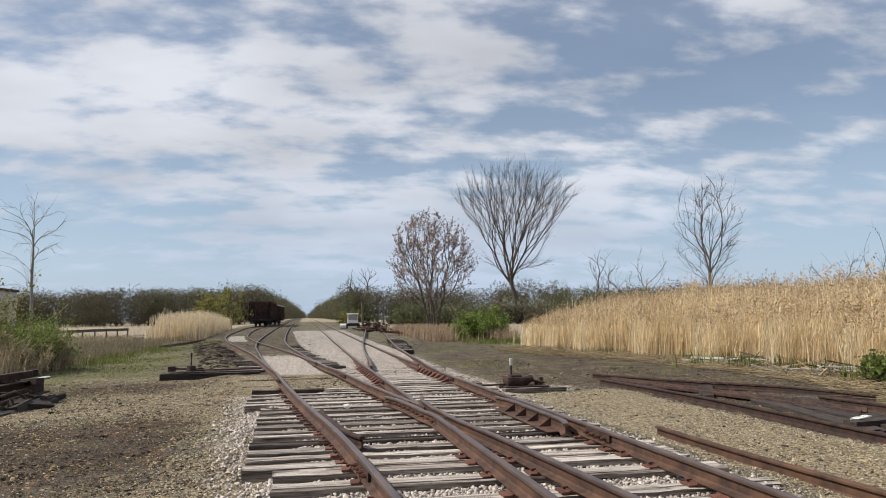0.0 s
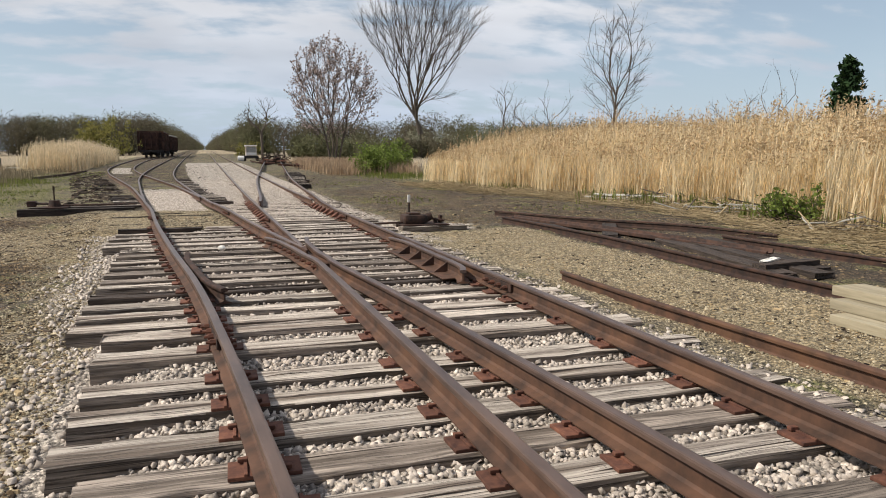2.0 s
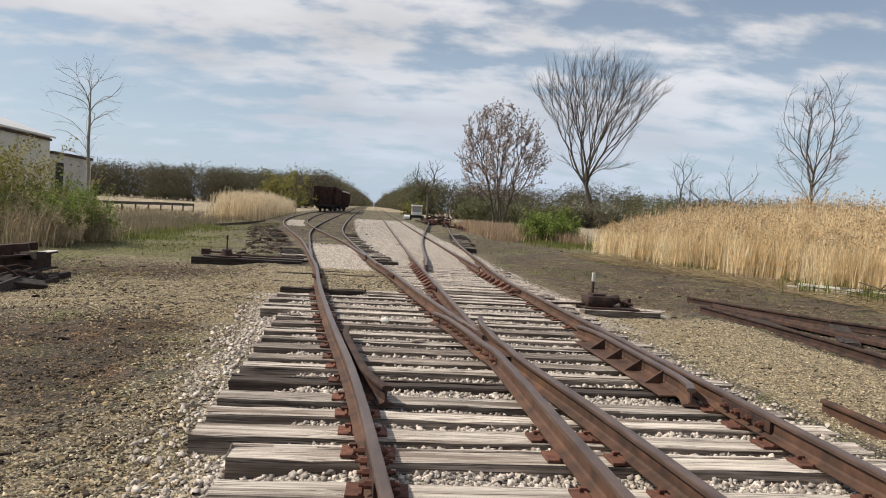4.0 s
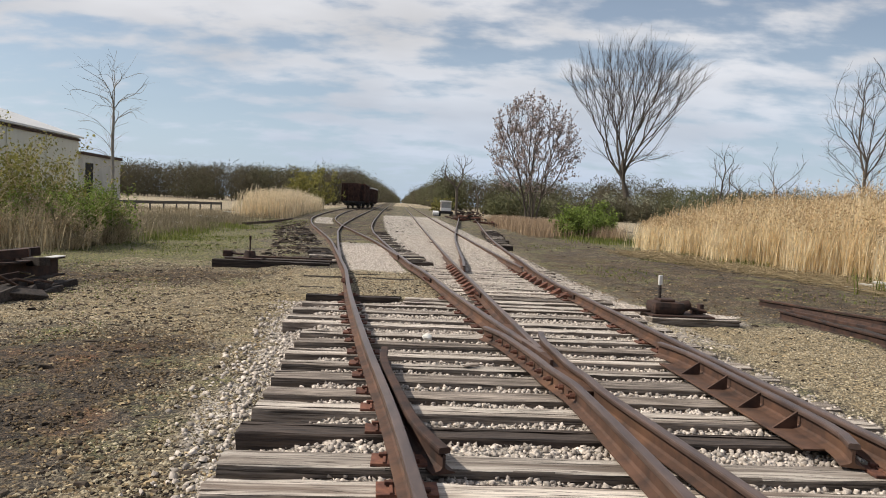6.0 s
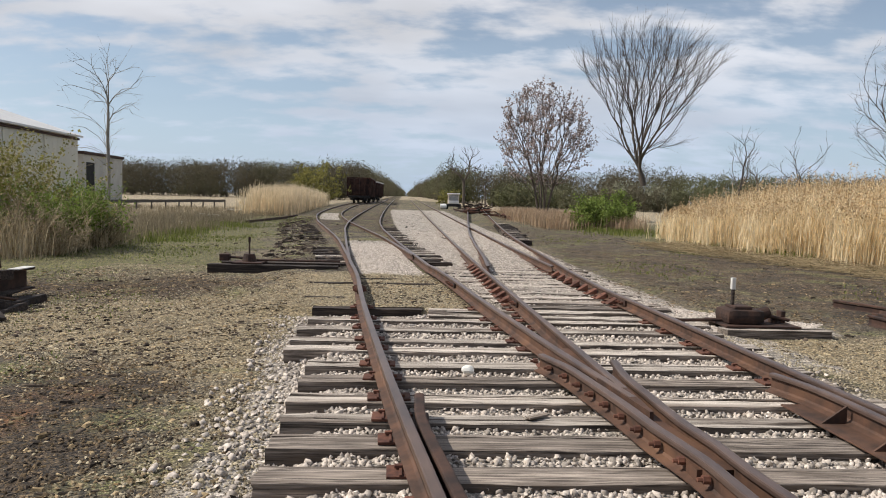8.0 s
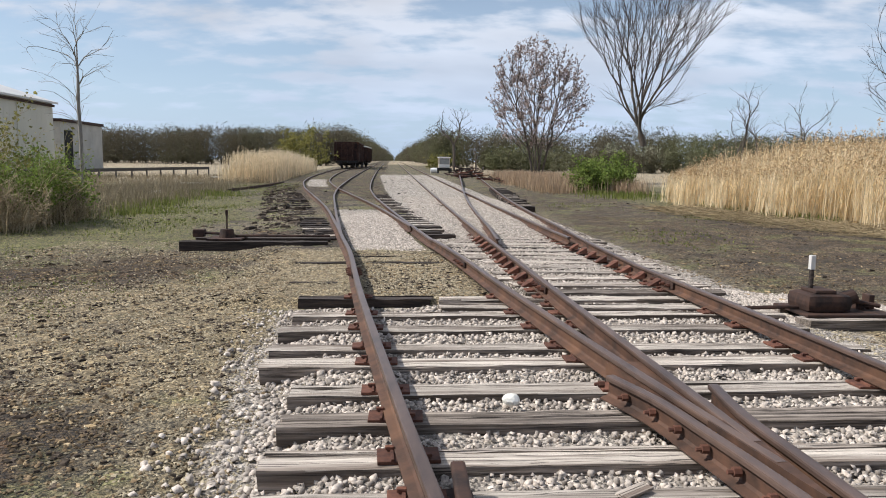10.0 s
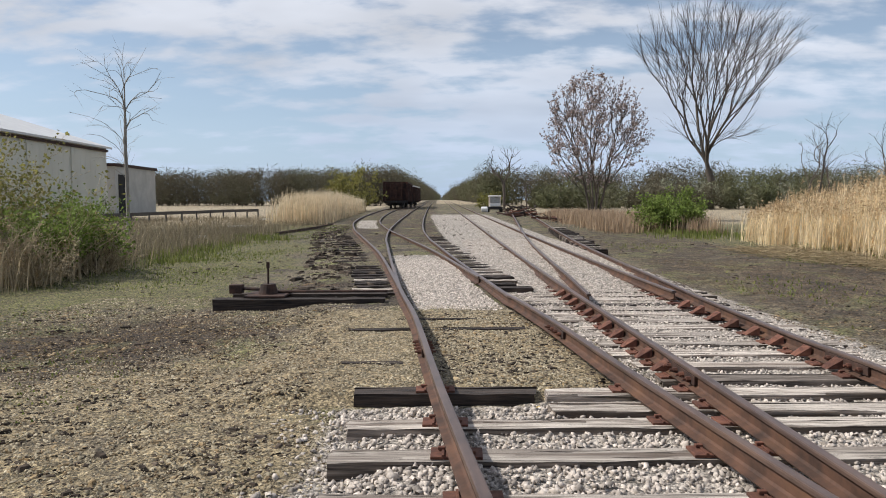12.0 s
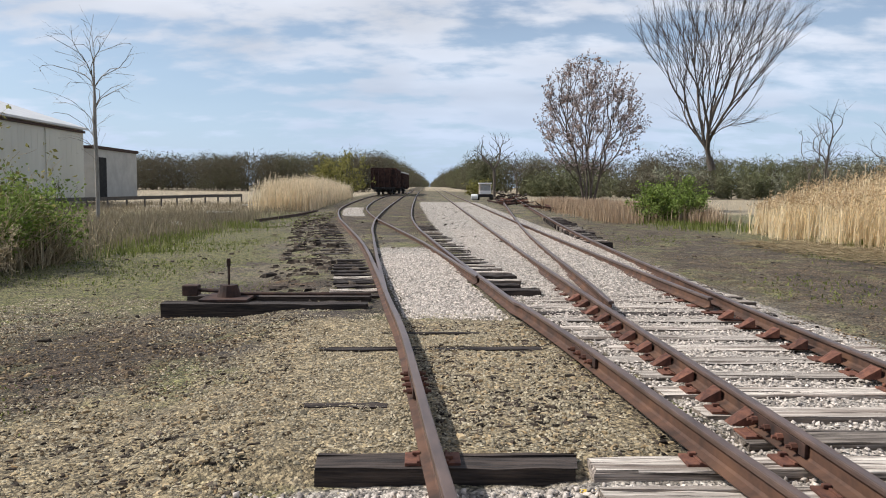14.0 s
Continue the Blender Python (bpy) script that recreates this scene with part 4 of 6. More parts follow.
def loose_gravel():
    rng = np.random.default_rng(22)
    n = 150000
    x, y = -2.0 - 5.6 * rng.random(n) ** 1.2, 1.8 + 17.5 * rng.random(n) ** 1.25
    a = np.interp(y, LINE_A[:, 1], LINE_A[:, 0])
    # pebbles are fewer and browner over the oily ground
    oily = smooth(3.0, 5.0, y + 0.4 * (x + 4)) * (1 - smooth(8.4, 10.2, y + 0.4 * np.sin(2.1 * x))) * (1 - smooth(-3.5, -2.7, x))
    oily = np.maximum(oily, np.exp(-((x + 6.1) / 2.2) ** 4 - ((y - 15.4 - 0.25 * (x + 6)) / 1.5) ** 2))
    ok = (x < a - 0.7 + rng.normal(0, 0.15, n)) & (rng.random(n) < 1 - 0.55 * oily)
    brown = (rng.random(n) < 0.2 + 0.76 * oily)
    z = ground_height(x, y) + rng.uniform(-0.004, 0.006, n)
    size = rng.uniform(0.006, 0.0155, n) * (1 + 0.6 * (rng.random(n) < 0.08))
    p = np.stack([x, y, z], 1)
    stones("gravel", p[ok & brown], size[ok & brown], M_GRAVELDARK, "small dark brown gravel over the oily yard", 9)
    m = 24000
    x2, y2 = rng.uniform(-3.0, -0.7, m), rng.uniform(12.7, 17.6, m)
    a2 = np.interp(y2, LINE_A[:, 1], LINE_A[:, 0])
    ok2 = (x2 > a2 - 0.1 - 0.9 * rng.random(m)) & (x2 < a2 + GAUGE - 0.05)
    x3, y3 = rng.uniform(1.95, 4.6, m), rng.uniform(0, 11.5, m)
    x4, y4 = rng.uniform(2.3, 8.5, m), 12.5 + 14 * rng.random(m) ** 1.3
    ok4 = rng.random(m) < 0.35 + 0.5 * (np.sin(x4 * 1.7 + y4) > 0.2)
    stones("gravel", np.stack([x4, y4, ground_height(x4, y4)], 1)[ok4], rng.uniform(0.007, 0.02, ok4.sum()), M_GRAVELDARK, "dark gravel and clinker beside the through track", 10)
    x, y = np.concatenate([x2[ok2], x3]), np.concatenate([y2[ok2], y3])
    q = np.stack([x, y, ground_height(x, y) + rng.uniform(-0.004, 0.006, len(x))], 1)
    p, size = np.concatenate([p[ok & ~brown], q]), np.concatenate([size[ok & ~brown], rng.uniform(0.006, 0.017, len(x))])
    stones("gravel", p, size, M_GRAVEL, "small tan and brown gravel over the yard", 7)


ballast()
loose_gravel()


def chip_mesh(name, rng, x, y, l, mat):
    n = len(x)
    w, h, ang = l * rng.uniform(0.2, 0.7, n), l * rng.uniform(0.15, 0.5, n), rng.uniform(0, 3.14, n)
    z = ground_height(x, y)
    base = np.array([(-1, -1, -0.3), (1, -0.8, -0.3), (1, 1, -0.3), (-0.8, 1, -0.3), (-0.7, -0.6, 1), (0.6, -0.7, 0.8), (0.7, 0.6, 1.1), (-0.6, 0.5, 0.7)])
    v = base[None] * np.stack([l, w, h], 1)[:, None, :]
    c, s = np.cos(ang)[:, None], np.sin(ang)[:, None]
    v = np.stack([v[:, :, 0] * c - v[:, :, 1] * s + x[:, None], v[:, :, 0] * s + v[:, :, 1] * c + y[:, None], v[:, :, 2] + z[:, None]], 2)
    f = np.array([(4, 5, 6, 7), (0, 1, 5, 4), (1, 2, 6, 5), (2, 3, 7, 6), (3, 0, 4, 7)])
    f = (f[None] + (np.arange(n) * 8)[:, None, None]).reshape(-1, 4)
    me = bpy.data.meshes.new(name)
    me.from_pydata(v.reshape(-1, 3).tolist(), [], f.tolist())
    me.materials.append(mat)
    return new(name, me)


def yard_debris():
    """Splinters, bark, clinker and broken tie wood scattered over the yard."""
    rng = np.random.default_rng(29)
    n = 5200
    k = rng.integers(0, 4, n)
    y = np.where(k == 0, rng.uniform(18, 48, n), np.where(k == 1, rng.uniform(11, 42, n), rng.uniform(6, 40, n)))
    a = np.interp(y, LINE_A[:, 1], LINE_A[:, 0])
    x = np.where(k == 0, a - 0.3 - 1.6 * rng.random(n), np.where(k == 1, rng.uniform(3, 9, n), a - 1 - 4.5 * rng.random(n)))
    x = np.where((k == 3), a + rng.uniform(-1, 2.6, n), x)
    y = np.where((k == 3), rng.uniform(26, 60, n), y)
    l = rng.uniform(0.008, 0.03, n) * (1 + 1.5 * (rng.random(n) < 0.1)) * np.where(k == 0, 2.6, 1.0)
    tagged(chip_mesh("yard_debris", rng, x, y, l, M_CHIP), "dark wood splinters and clinker scattered on the yard", "debris", kind="stuff")


yard_debris()


def leaf_litter():
    """Brown scraps and dark crumbs that cover the ground beside the turnout, thicker close by."""
    for name, mat, n, seed, label in (("leaf_litter", M_LITTER, 22000, 41, "brown leaf litter and chips on bare ground"), ("dark_crumbs", M_CHIP, 34000, 42, "dark clinker crumbs on bare ground")):
        rng = np.random.default_rng(seed)
        y = 1.5 + 16.5 * rng.random(n) ** 1.35
        a = np.interp(y, LINE_A[:, 1], LINE_A[:, 0])
        x = a - 1.0 - 6.5 * rng.random(n) ** 1.2
        side = rng.random(n) < 0.22
        x = np.where(side, rng.uniform(2.4, 8.5, n), x)
        bay = rng.random(n) < 0.1
        y = np.where(bay, rng.uniform(12.8, 17, n), y)
        x = np.where(bay, np.interp(y, LINE_A[:, 1], LINE_A[:, 0]) + rng.uniform(0.1, 1.5, n), x)
        patchy = np.array([noise.noise((px * 0.9, py * 0.9, seed)) for px, py in zip(x, y)])
        keep = patchy > rng.uniform(-0.5, 0.3, n)
        x, y = x[keep], y[keep]
        l = rng.uniform(0.01, 0.026, len(x)) * (1 + 0.8 * (rng.random(len(x)) < 0.08))
        tagged(chip_mesh(name, rng, x, y, l, mat), label, "litter", kind="stuff")


leaf_litter()


# ---- vegetation ----
def ground_z(x, y):
    return float(ground_height(np.array([x]), np.array([y]))[0])


def tubes(name, segs, mat, parent=None, sides=5, label=""):
    """One mesh of tapered tubes; segs holds (start, end, radius, radius)."""
    n = len(segs)
    a = np.array([s[0] for s in segs], float)
    b = np.array([s[1] for s in segs], float)
    r = np.array([(s[2], s[3]) for s in segs], float)
    d = b - a
    d /= np.maximum(1e-6, np.linalg.norm(d, axis=1))[:, None]
    up = np.where(np.abs(d[:, 2:3]) < 0.9, np.array([[0, 0, 1.0]]), np.array([[1.0, 0, 0]]))
    u = np.cross(d, up); u /= np.linalg.norm(u, axis=1)[:, None]
    w = np.cross(d, u)
    ang = np.arange(sides) * 2 * math.pi / sides
    ring = np.cos(ang)[None, :, None] * u[:, None] + np.sin(ang)[None, :, None] * w[:, None]
    v = np.concatenate([a[:, None] + ring * r[:, 0][:, None, None], b[:, None] + ring * r[:, 1][:, None, None]], 1)
    i = np.arange(sides)
    q = np.stack([i, (i + 1) % sides, sides + (i + 1) % sides, sides + i], 1)
    f = (q[None] + (np.arange(n) * 2 * sides)[:, None, None]).reshape(-1, 4)
    return quads(name, v.reshape(-1, 3), f, mat, parent, label)


def leaves(name, centres, size, mat, seed, parent=None, label="", long=1.6):
    """Small folded leaf blades, two triangles each, turned at random."""
    rng = np.random.default_rng(seed)
    n = len(centres)
    c = np.asarray(centres, float)
    d = rng.normal(size=(n, 3)); d /= np.linalg.norm(d, axis=1)[:, None]
    e = rng.normal(size=(n, 3)); e -= (e * d).sum(1)[:, None] * d; e /= np.linalg.norm(e, axis=1)[:, None]
    s = size * rng.uniform(0.6, 1.4, (n, 1))
    fold = np.cross(d, e) * s * 0.25
    v = np.stack([c - d * s * long * 0.5, c + e * s * 0.5 + fold, c + d * s * long * 0.5, c - e * s * 0.5 + fold], 1).reshape(-1, 3)
    f = np.arange(4 * n).reshape(n, 4)
    return quads(name, v, f[:, [0, 1, 2, 3]], mat, parent, label)


def grow(rng, start, direction, length, radius, level, out, spec):
    """Adds a limb and its branches to out, level by level."""
    p, d = np.array(start, float), np.array(direction, float)
    n = max(3, int(spec["bends"]))
    r = radius
    for i in range(n):
        d = d + rng.normal(0, spec["wander"], 3) + np.array([0, 0, spec["lift"]])
        d /= np.linalg.norm(d)
        q = p + d * length / n
        r2 = max(spec["thin"], radius * (1 - 0.75 * (i + 1) / n))
        out.setdefault(level, []).append((p, q, r, r2))
        if level < spec["levels"] and i >= spec.get("clear", 0):
            for _ in range(rng.poisson(spec["kids"][min(level, len(spec["kids"]) - 1)])):
                side = rng.normal(size=3)
                side -= side.dot(d) * d
                side /= np.linalg.norm(side)
                ang = rng.uniform(*spec["angle"])
                grow(rng, p + (q - p) * rng.random(), d * math.cos(ang) + side * math.sin(ang), length * rng.uniform(*spec["shrink"]) * (1 - 0.35 * i / n), r2 * spec.get("taper", 0.55), level + 1, out, spec)
        p, r = q, r2
    out.setdefault("tips", []).append(p)


def crown_points(rng, n, shape):
    """Points through a crown, for the limbs to reach: n of them, by the shape's own rule."""
    return np.array([shape(rng) for _ in range(n)])


def branch_out(rng, stems, targets, keep=0.55, cone=0.75, step=0.45, bow=0.4, sway=0.03, bare=0.0):
    """Joins every target to the limb that serves it best, so that limbs fork as they climb. Stems are lists of points."""
    pos, dirs, par, far = [], [], [], []
    for stem in stems:
        for k, p in enumerate(stem):
            p = np.array(p, float)
            pos.append(p)
            q = stem[k - 1] if k else stem[0]
            d = p - np.array(q, float) if k else np.array(stem[1], float) - p
            dirs.append(d / np.linalg.norm(d))
            par.append(len(pos) - 2 if k else -1)
            far.append((far[-1] + np.linalg.norm(d)) if k else 0.0)
    n0 = len(pos)
    limbs_open = [k for k in range(n0) if par[k] >= 0 and pos[k][2] >= bare]
    tips = []
    for t in targets[np.argsort(np.linalg.norm(targets - np.mean([st[-1] for st in stems], 0), axis=1))]:
        P, D, F = np.array(pos), np.array(dirs), np.array(far)
        v = t - P
        l = np.linalg.norm(v, axis=1) + 1e-6
        c = (v * D).sum(1) / l
        cost = l + keep * F + 4.0 * np.maximum(0, cone - c) * l
        cost[[k for k in range(n0) if k not in limbs_open]] = 1e9
        k = int(np.argmin(cost))
        m = max(2, int(l[k] / step))
        mid = P[k] + D[k] * l[k] * bow
        prev = k
        for u in np.linspace(0, 1, m + 1)[1:]:
            p = (1 - u) ** 2 * P[k] + 2 * u * (1 - u) * mid + u * u * t + rng.normal(0, sway, 3) * (u < 1)
            d = p - pos[prev]
            pos.append(p); dirs.append(d / (np.linalg.norm(d) + 1e-9)); par.append(prev); far.append(far[prev] + np.linalg.norm(d))
            prev = len(pos) - 1
        tips.append(prev)
    load = np.zeros(len(pos))
    load[tips] = 1
    for k in range(len(pos) - 1, -1, -1):
        if par[k] >= 0:
            load[par[k]] += load[k]
    return np.array(pos), np.array(dirs), par, np.maximum(load, 1)


def woody_tree(name, x, y, stems, targets, label, seed, foot=0.2, tip=0.009, twigs=2.0, twig_len=(0.35, 0.9), splay=0.35, up=0.15, bud=None, group="", mats=None, keep=0.55, cone=0.75, sway=0.03, bow=0.4, bare=0.0):
    """A tree whose limbs thin with what they carry; twigs on every light branch."""
    rng = np.random.default_rng(seed)
    pos, dirs, par, load = branch_out(rng, stems, targets, keep, cone, sway=sway, bow=bow, bare=bare)
    top = load.max()
    power = math.log(max(1.5, foot / tip)) / math.log(max(2.0, top))
    rad = tip * load ** power
    root = tagged(new(name), label, "tree", group)
    root.location = (x, y, ground_z(x, y) - 0.03)
    heavy, light, fine = [], [], []
    for k in range(len(pos)):
        q = par[k]
        if q < 0:
            continue
        seg = (pos[q], pos[k], min(rad[q], rad[k] * 1.25), rad[k])
        (heavy if load[k] > top * 0.06 else light).append(seg)
        if load[k] <= 3:
            for _ in range(rng.poisson(twigs)):
                d = dirs[k] + rng.normal(0, splay, 3) + np.array([0, 0, up])
                d /= np.linalg.norm(d)
                l = rng.uniform(*twig_len)
                p = pos[q] + (pos[k] - pos[q]) * rng.random()
                m = p + d * l * 0.5
                e = m + (d + rng.normal(0, 0.16, 3)) * l * 0.5
                fine += [(p, m, tip * 0.62, tip * 0.5), (m, e, tip * 0.5, tip * 0.3)]
    bark, twig = mats or (M_BARK, M_TWIG)
    tubes("trunk", heavy, bark, root, 7)
    tubes("crown", light + fine, twig, root, 3)
    if bud:
        mat, count, spread, size = bud
        ends = np.array([f[1] for f in fine])
        leaves("foliage", ends[rng.integers(0, len(ends), count)] + rng.normal(0, spread, (count, 3)), size, mat, seed, root)
    return root


def elm(x, y, height, seed):
    """Vase-shaped: a bole that forks into rising limbs, which fan out into a broad dome of fine twigs."""
    rng = np.random.default_rng(seed)
    fork = 3.7
    reach = height - fork - 0.7

    def fan(r):
        lean = radians(35) * math.sqrt(r.random())
        low = r.random() < 0.05
        if low:
            lean = radians(r.uniform(42, 56))
        a = r.uniform(0, 6.283)
        l = reach * (1 - 0.16 * (lean / radians(39)) ** 2) * (0.4 + 0.6 * r.random() ** 0.6) * (0.5 if low else 1)
        return (l * math.sin(lean) * math.cos(a), l * math.sin(lean) * math.sin(a), fork + l * math.cos(lean))

    stems = [[(0, 0, 0), (0.02, 0, 0.8), (0.0, 0, 1.6), (-0.04, 0.02, 2.4), (-0.05, 0.02, 3.1), (-0.05, 0.03, fork)], [(-0.04, 0.02, 2.6), (-0.24, 0.05, 3.3), (-0.44, 0.1, 4.0)]]
    return woody_tree("bare_elm_tree", x, y, stems, crown_points(rng, 820, fan), "tall bare vase-shaped tree standing beside reeds and bushes", seed, foot=0.2, tip=0.0075, twigs=2.2, twig_len=(0.5, 1.3), splay=0.17, up=0.1, keep=0.72, cone=0.94, bow=0.38, sway=0.014, bare=2.9)


def rounded(cx, cz, rx, rz, low=0.3):
    """A rule for points in a rounded crown, thicker towards its skin."""
    def rule(r):
        v = r.normal(size=3)
        v /= np.linalg.norm(v)
        l = low + (1 - low) * r.random() ** 0.5
        return (cx + v[0] * rx * l, v[1] * rx * l, cz + v[2] * rz * l)
    return rule


def bushy_tree(x, y, height, seed):
    """Several stems and a rounded dense crown with opening buds."""
    rng = np.random.default_rng(seed)
    stems = []
    for k in range(7):
        a = 2.4 * k + rng.uniform(-0.3, 0.3)
        o = 0.12 + 0.05 * k
        stems.append([(0.9 * o * math.cos(a), 0.9 * o * math.sin(a), 0), (1.3 * o * math.cos(a), 1.3 * o * math.sin(a), 1.1), (2.0 * o * math.cos(a), 2.0 * o * math.sin(a), 2.3), (2.9 * o * math.cos(a), 2.9 * o * math.sin(a), 3.4)])
    crown = crown_points(rng, 560, rounded(0.0, height * 0.59, height * 0.345, height * 0.375, 0.2))
    return woody_tree("budding_tree", x, y, stems, crown, "many-stemmed budding tree with a rounded pale pinkish crown", seed, foot=0.09, tip=0.011, twigs=1.8, twig_len=(0.3, 0.75), splay=0.4, bud=(M_BUD, 15000, 0.05, 0.075), keep=0.65, cone=0.85, sway=0.02)


def bare_tree(x, y, height, seed, label, width, n, group="", leader=0.4, foot=0.09, mats=None, tip=0.01, splay=0.4, twigs=1.4, low=0.28, cone=0.72, lean=0.0):
    """A slender bare tree with a leader and a light crown."""
    rng = np.random.default_rng(seed)
    top = height * leader
    stem = [(lean * top * u * u + rng.normal(0, 0.02), rng.normal(0, 0.02), top * u) for u in np.linspace(0, 1, 7)]
    crown = crown_points(rng, n, rounded(lean * top, height * (1 + low) / 2, width / 2, height * (1 - low) / 2, 0.3))
    return woody_tree("bare_tree", x, y, [stem], crown, label, seed, foot=foot, tip=tip, twigs=twigs, splay=splay, group=group, mats=mats, cone=cone)


elm(13.4, 48.5, 13.6, 4)
bushy_tree(9.4, 61.0, 11.4, 7)
bare_tree(-16.05, 40.5, 9.2, 12, "slender pale bare tree standing in dry grass by the yard", 4.6, 60, leader=0.9, foot=0.085, mats=(M_PALEBARK, M_PALEBARK), tip=0.0085, twigs=0.9, low=0.32, cone=0.58)
bare_tree(22.8, 38.6, 10.4, 15, "bare spreading tree rising behind the reed bed", 4.3, 260, leader=0.55, foot=0.11, tip=0.008, twigs=1.6, low=0.3, cone=0.85, splay=0.25)
bare_tree(7.0, 108.0, 9.0, 17, "distant bare forked tree beside the track", 6.0, 60, leader=0.35, foot=0.2, tip=0.022, low=0.42, cone=0.6)
bare_tree(10.5, 112.0, 6.6, 18, "small distant bare tree beside the track", 5.0, 45, leader=0.35, foot=0.12, tip=0.02, low=0.35, cone=0.6)
FAR_BARE = [(19.0, 48.0, 6.0, 31), (23.6, 48.5, 6.0, 32), (36.0, 40.0, 6.8, 33), (34.0, 41.0, 5.4, 34), (25.0, 61.0, 6.0, 36), (29.5, 66.0, 6.5, 37)]
for k, (tx, ty, th, sd) in enumerate(FAR_BARE):
    bare_tree(tx, ty, th + 0.9, sd, "thin bare tree beyond the reed bed", 3.6 if k % 2 else 2.6, 26, group="thin bare trees", leader=0.5, foot=0.06, tip=0.009, twigs=1.0, low=0.4, lean=0.12 * (-1) ** k)


def conifer(x, y, height, seed):
    rng = np.random.default_rng(seed)
    root = tagged(new("conifer_tree"), "dark green conifer standing beyond the reed bed", "tree")
    root.location = (x, y, ground_z(x, y) - 0.05)
    segs = [((0, 0, 0), (0, 0, height * 0.5), 0.2, 0.13), ((0, 0, height * 0.5), (0, 0, height), 0.13, 0.02)]
    c = []
    for k in range(70):
        h = height * (0.12 + 0.88 * (k / 70))
        reach = (height - h) * 0.36 + 0.25
        a = rng.uniform(0, 6.28)
        e = np.array([math.cos(a) * reach, math.sin(a) * reach, h - 0.25 * reach])
        segs.append(((0, 0, h), tuple(e), 0.03, 0.01))
        for s in rng.random(60):
            c.append(np.array([0, 0, h]) + (e - np.array([0, 0, h])) * (0.2 + 0.8 * s) + rng.normal(0, 0.16, 3))
    tubes("trunk", segs, M_BARK, root, 5)
    leaves("foliage", np.array(c), 0.2, M_CONIFER, seed, root, long=2.0)


conifer(41.5, 39.3, 7.8, 41)


# reeds: stalks with leaf blades and plumes
def reeds(name, pts, heights, label, seed, stalk=M_REED, plume=M_PLUME, lean=0.085, width=0.012, plumes=True):
    rng = np.random.default_rng(seed)
    n = len(pts)
    base = np.stack([pts[:, 0], pts[:, 1], ground_height(pts[:, 0], pts[:, 1]) - 0.02], 1)
    tilt = rng.normal(0, lean, (n, 2)) + np.array([0.05, -0.02])
    top = base + np.concatenate([tilt * heights[:, None], heights[:, None]], 1)
    mid = (base + top) / 2 + np.concatenate([-tilt * heights[:, None] * 0.12, np.zeros((n, 1))], 1)
    a = rng.uniform(0, 3.14, n)
    u = np.stack([np.cos(a), np.sin(a), np.zeros(n)], 1) * width * rng.uniform(0.6, 1.4, (n, 1))
    v = [base - u, base + u, mid - u * 0.8, mid + u * 0.8, top - u * 0.25, top + u * 0.25]
    v = np.stack(v, 1)
    f0 = np.array([(0, 1, 3, 2), (2, 3, 5, 4)])
    verts = [v.reshape(-1, 3)]
    faces = [(f0[None] + (np.arange(n) * 6)[:, None, None]).reshape(-1, 4)]
    off = n * 6
    for _ in range(3):
        s = rng.uniform(0.15, 0.8, (n, 1))
        p = base + (top - base) * s
        ang = rng.uniform(0, 6.28, n)
        out = np.stack([np.cos(ang) * 0.55, np.sin(ang) * 0.55, rng.uniform(0.6, 2.2, n)], 1)
        ln = rng.uniform(0.2, 0.5, (n, 1)) * np.minimum(1, heights[:, None] / 2)
        q = p + out * ln * 0.5
        e = q + out * ln * 0.45 - np.array([0, 0, 1.0]) * ln * 0.5
        side = np.stack([-np.sin(ang), np.cos(ang), np.zeros(n)], 1) * 0.008
        bl = np.stack([p - side, p + side, q + side, q - side, e + side * 0.2, e - side * 0.2], 1)
        verts.append(bl.reshape(-1, 3))
        faces.append((np.array([(0, 1, 2, 3), (3, 2, 4, 5)])[None] + (np.arange(n) * 6)[:, None, None]).reshape(-1, 4) + off)
        off += n * 6
    quads(name, np.concatenate(verts), np.concatenate(faces), stalk)
    ob = bpy.data.objects[name]
    tagged(ob, label, "reeds", kind="stuff")
    if plumes:
        keep = np.where(rng.random(n) < 0.62)[0]
        c = []
        for k in range(5):
            c.append(top[keep] + np.array([0.05, -0.02, 0]) * 0.8 * k / 5 + rng.normal(0, 0.022, (len(keep), 3)) + np.array([0, 0, -0.06 + 0.055 * k]))
        o = leaves(name + "_plumes", np.concatenate(c), 0.03, plume, seed + 1, long=3.4)
        tagged(o, "feathery brown seed plumes above the reeds", "reeds", kind="stuff")


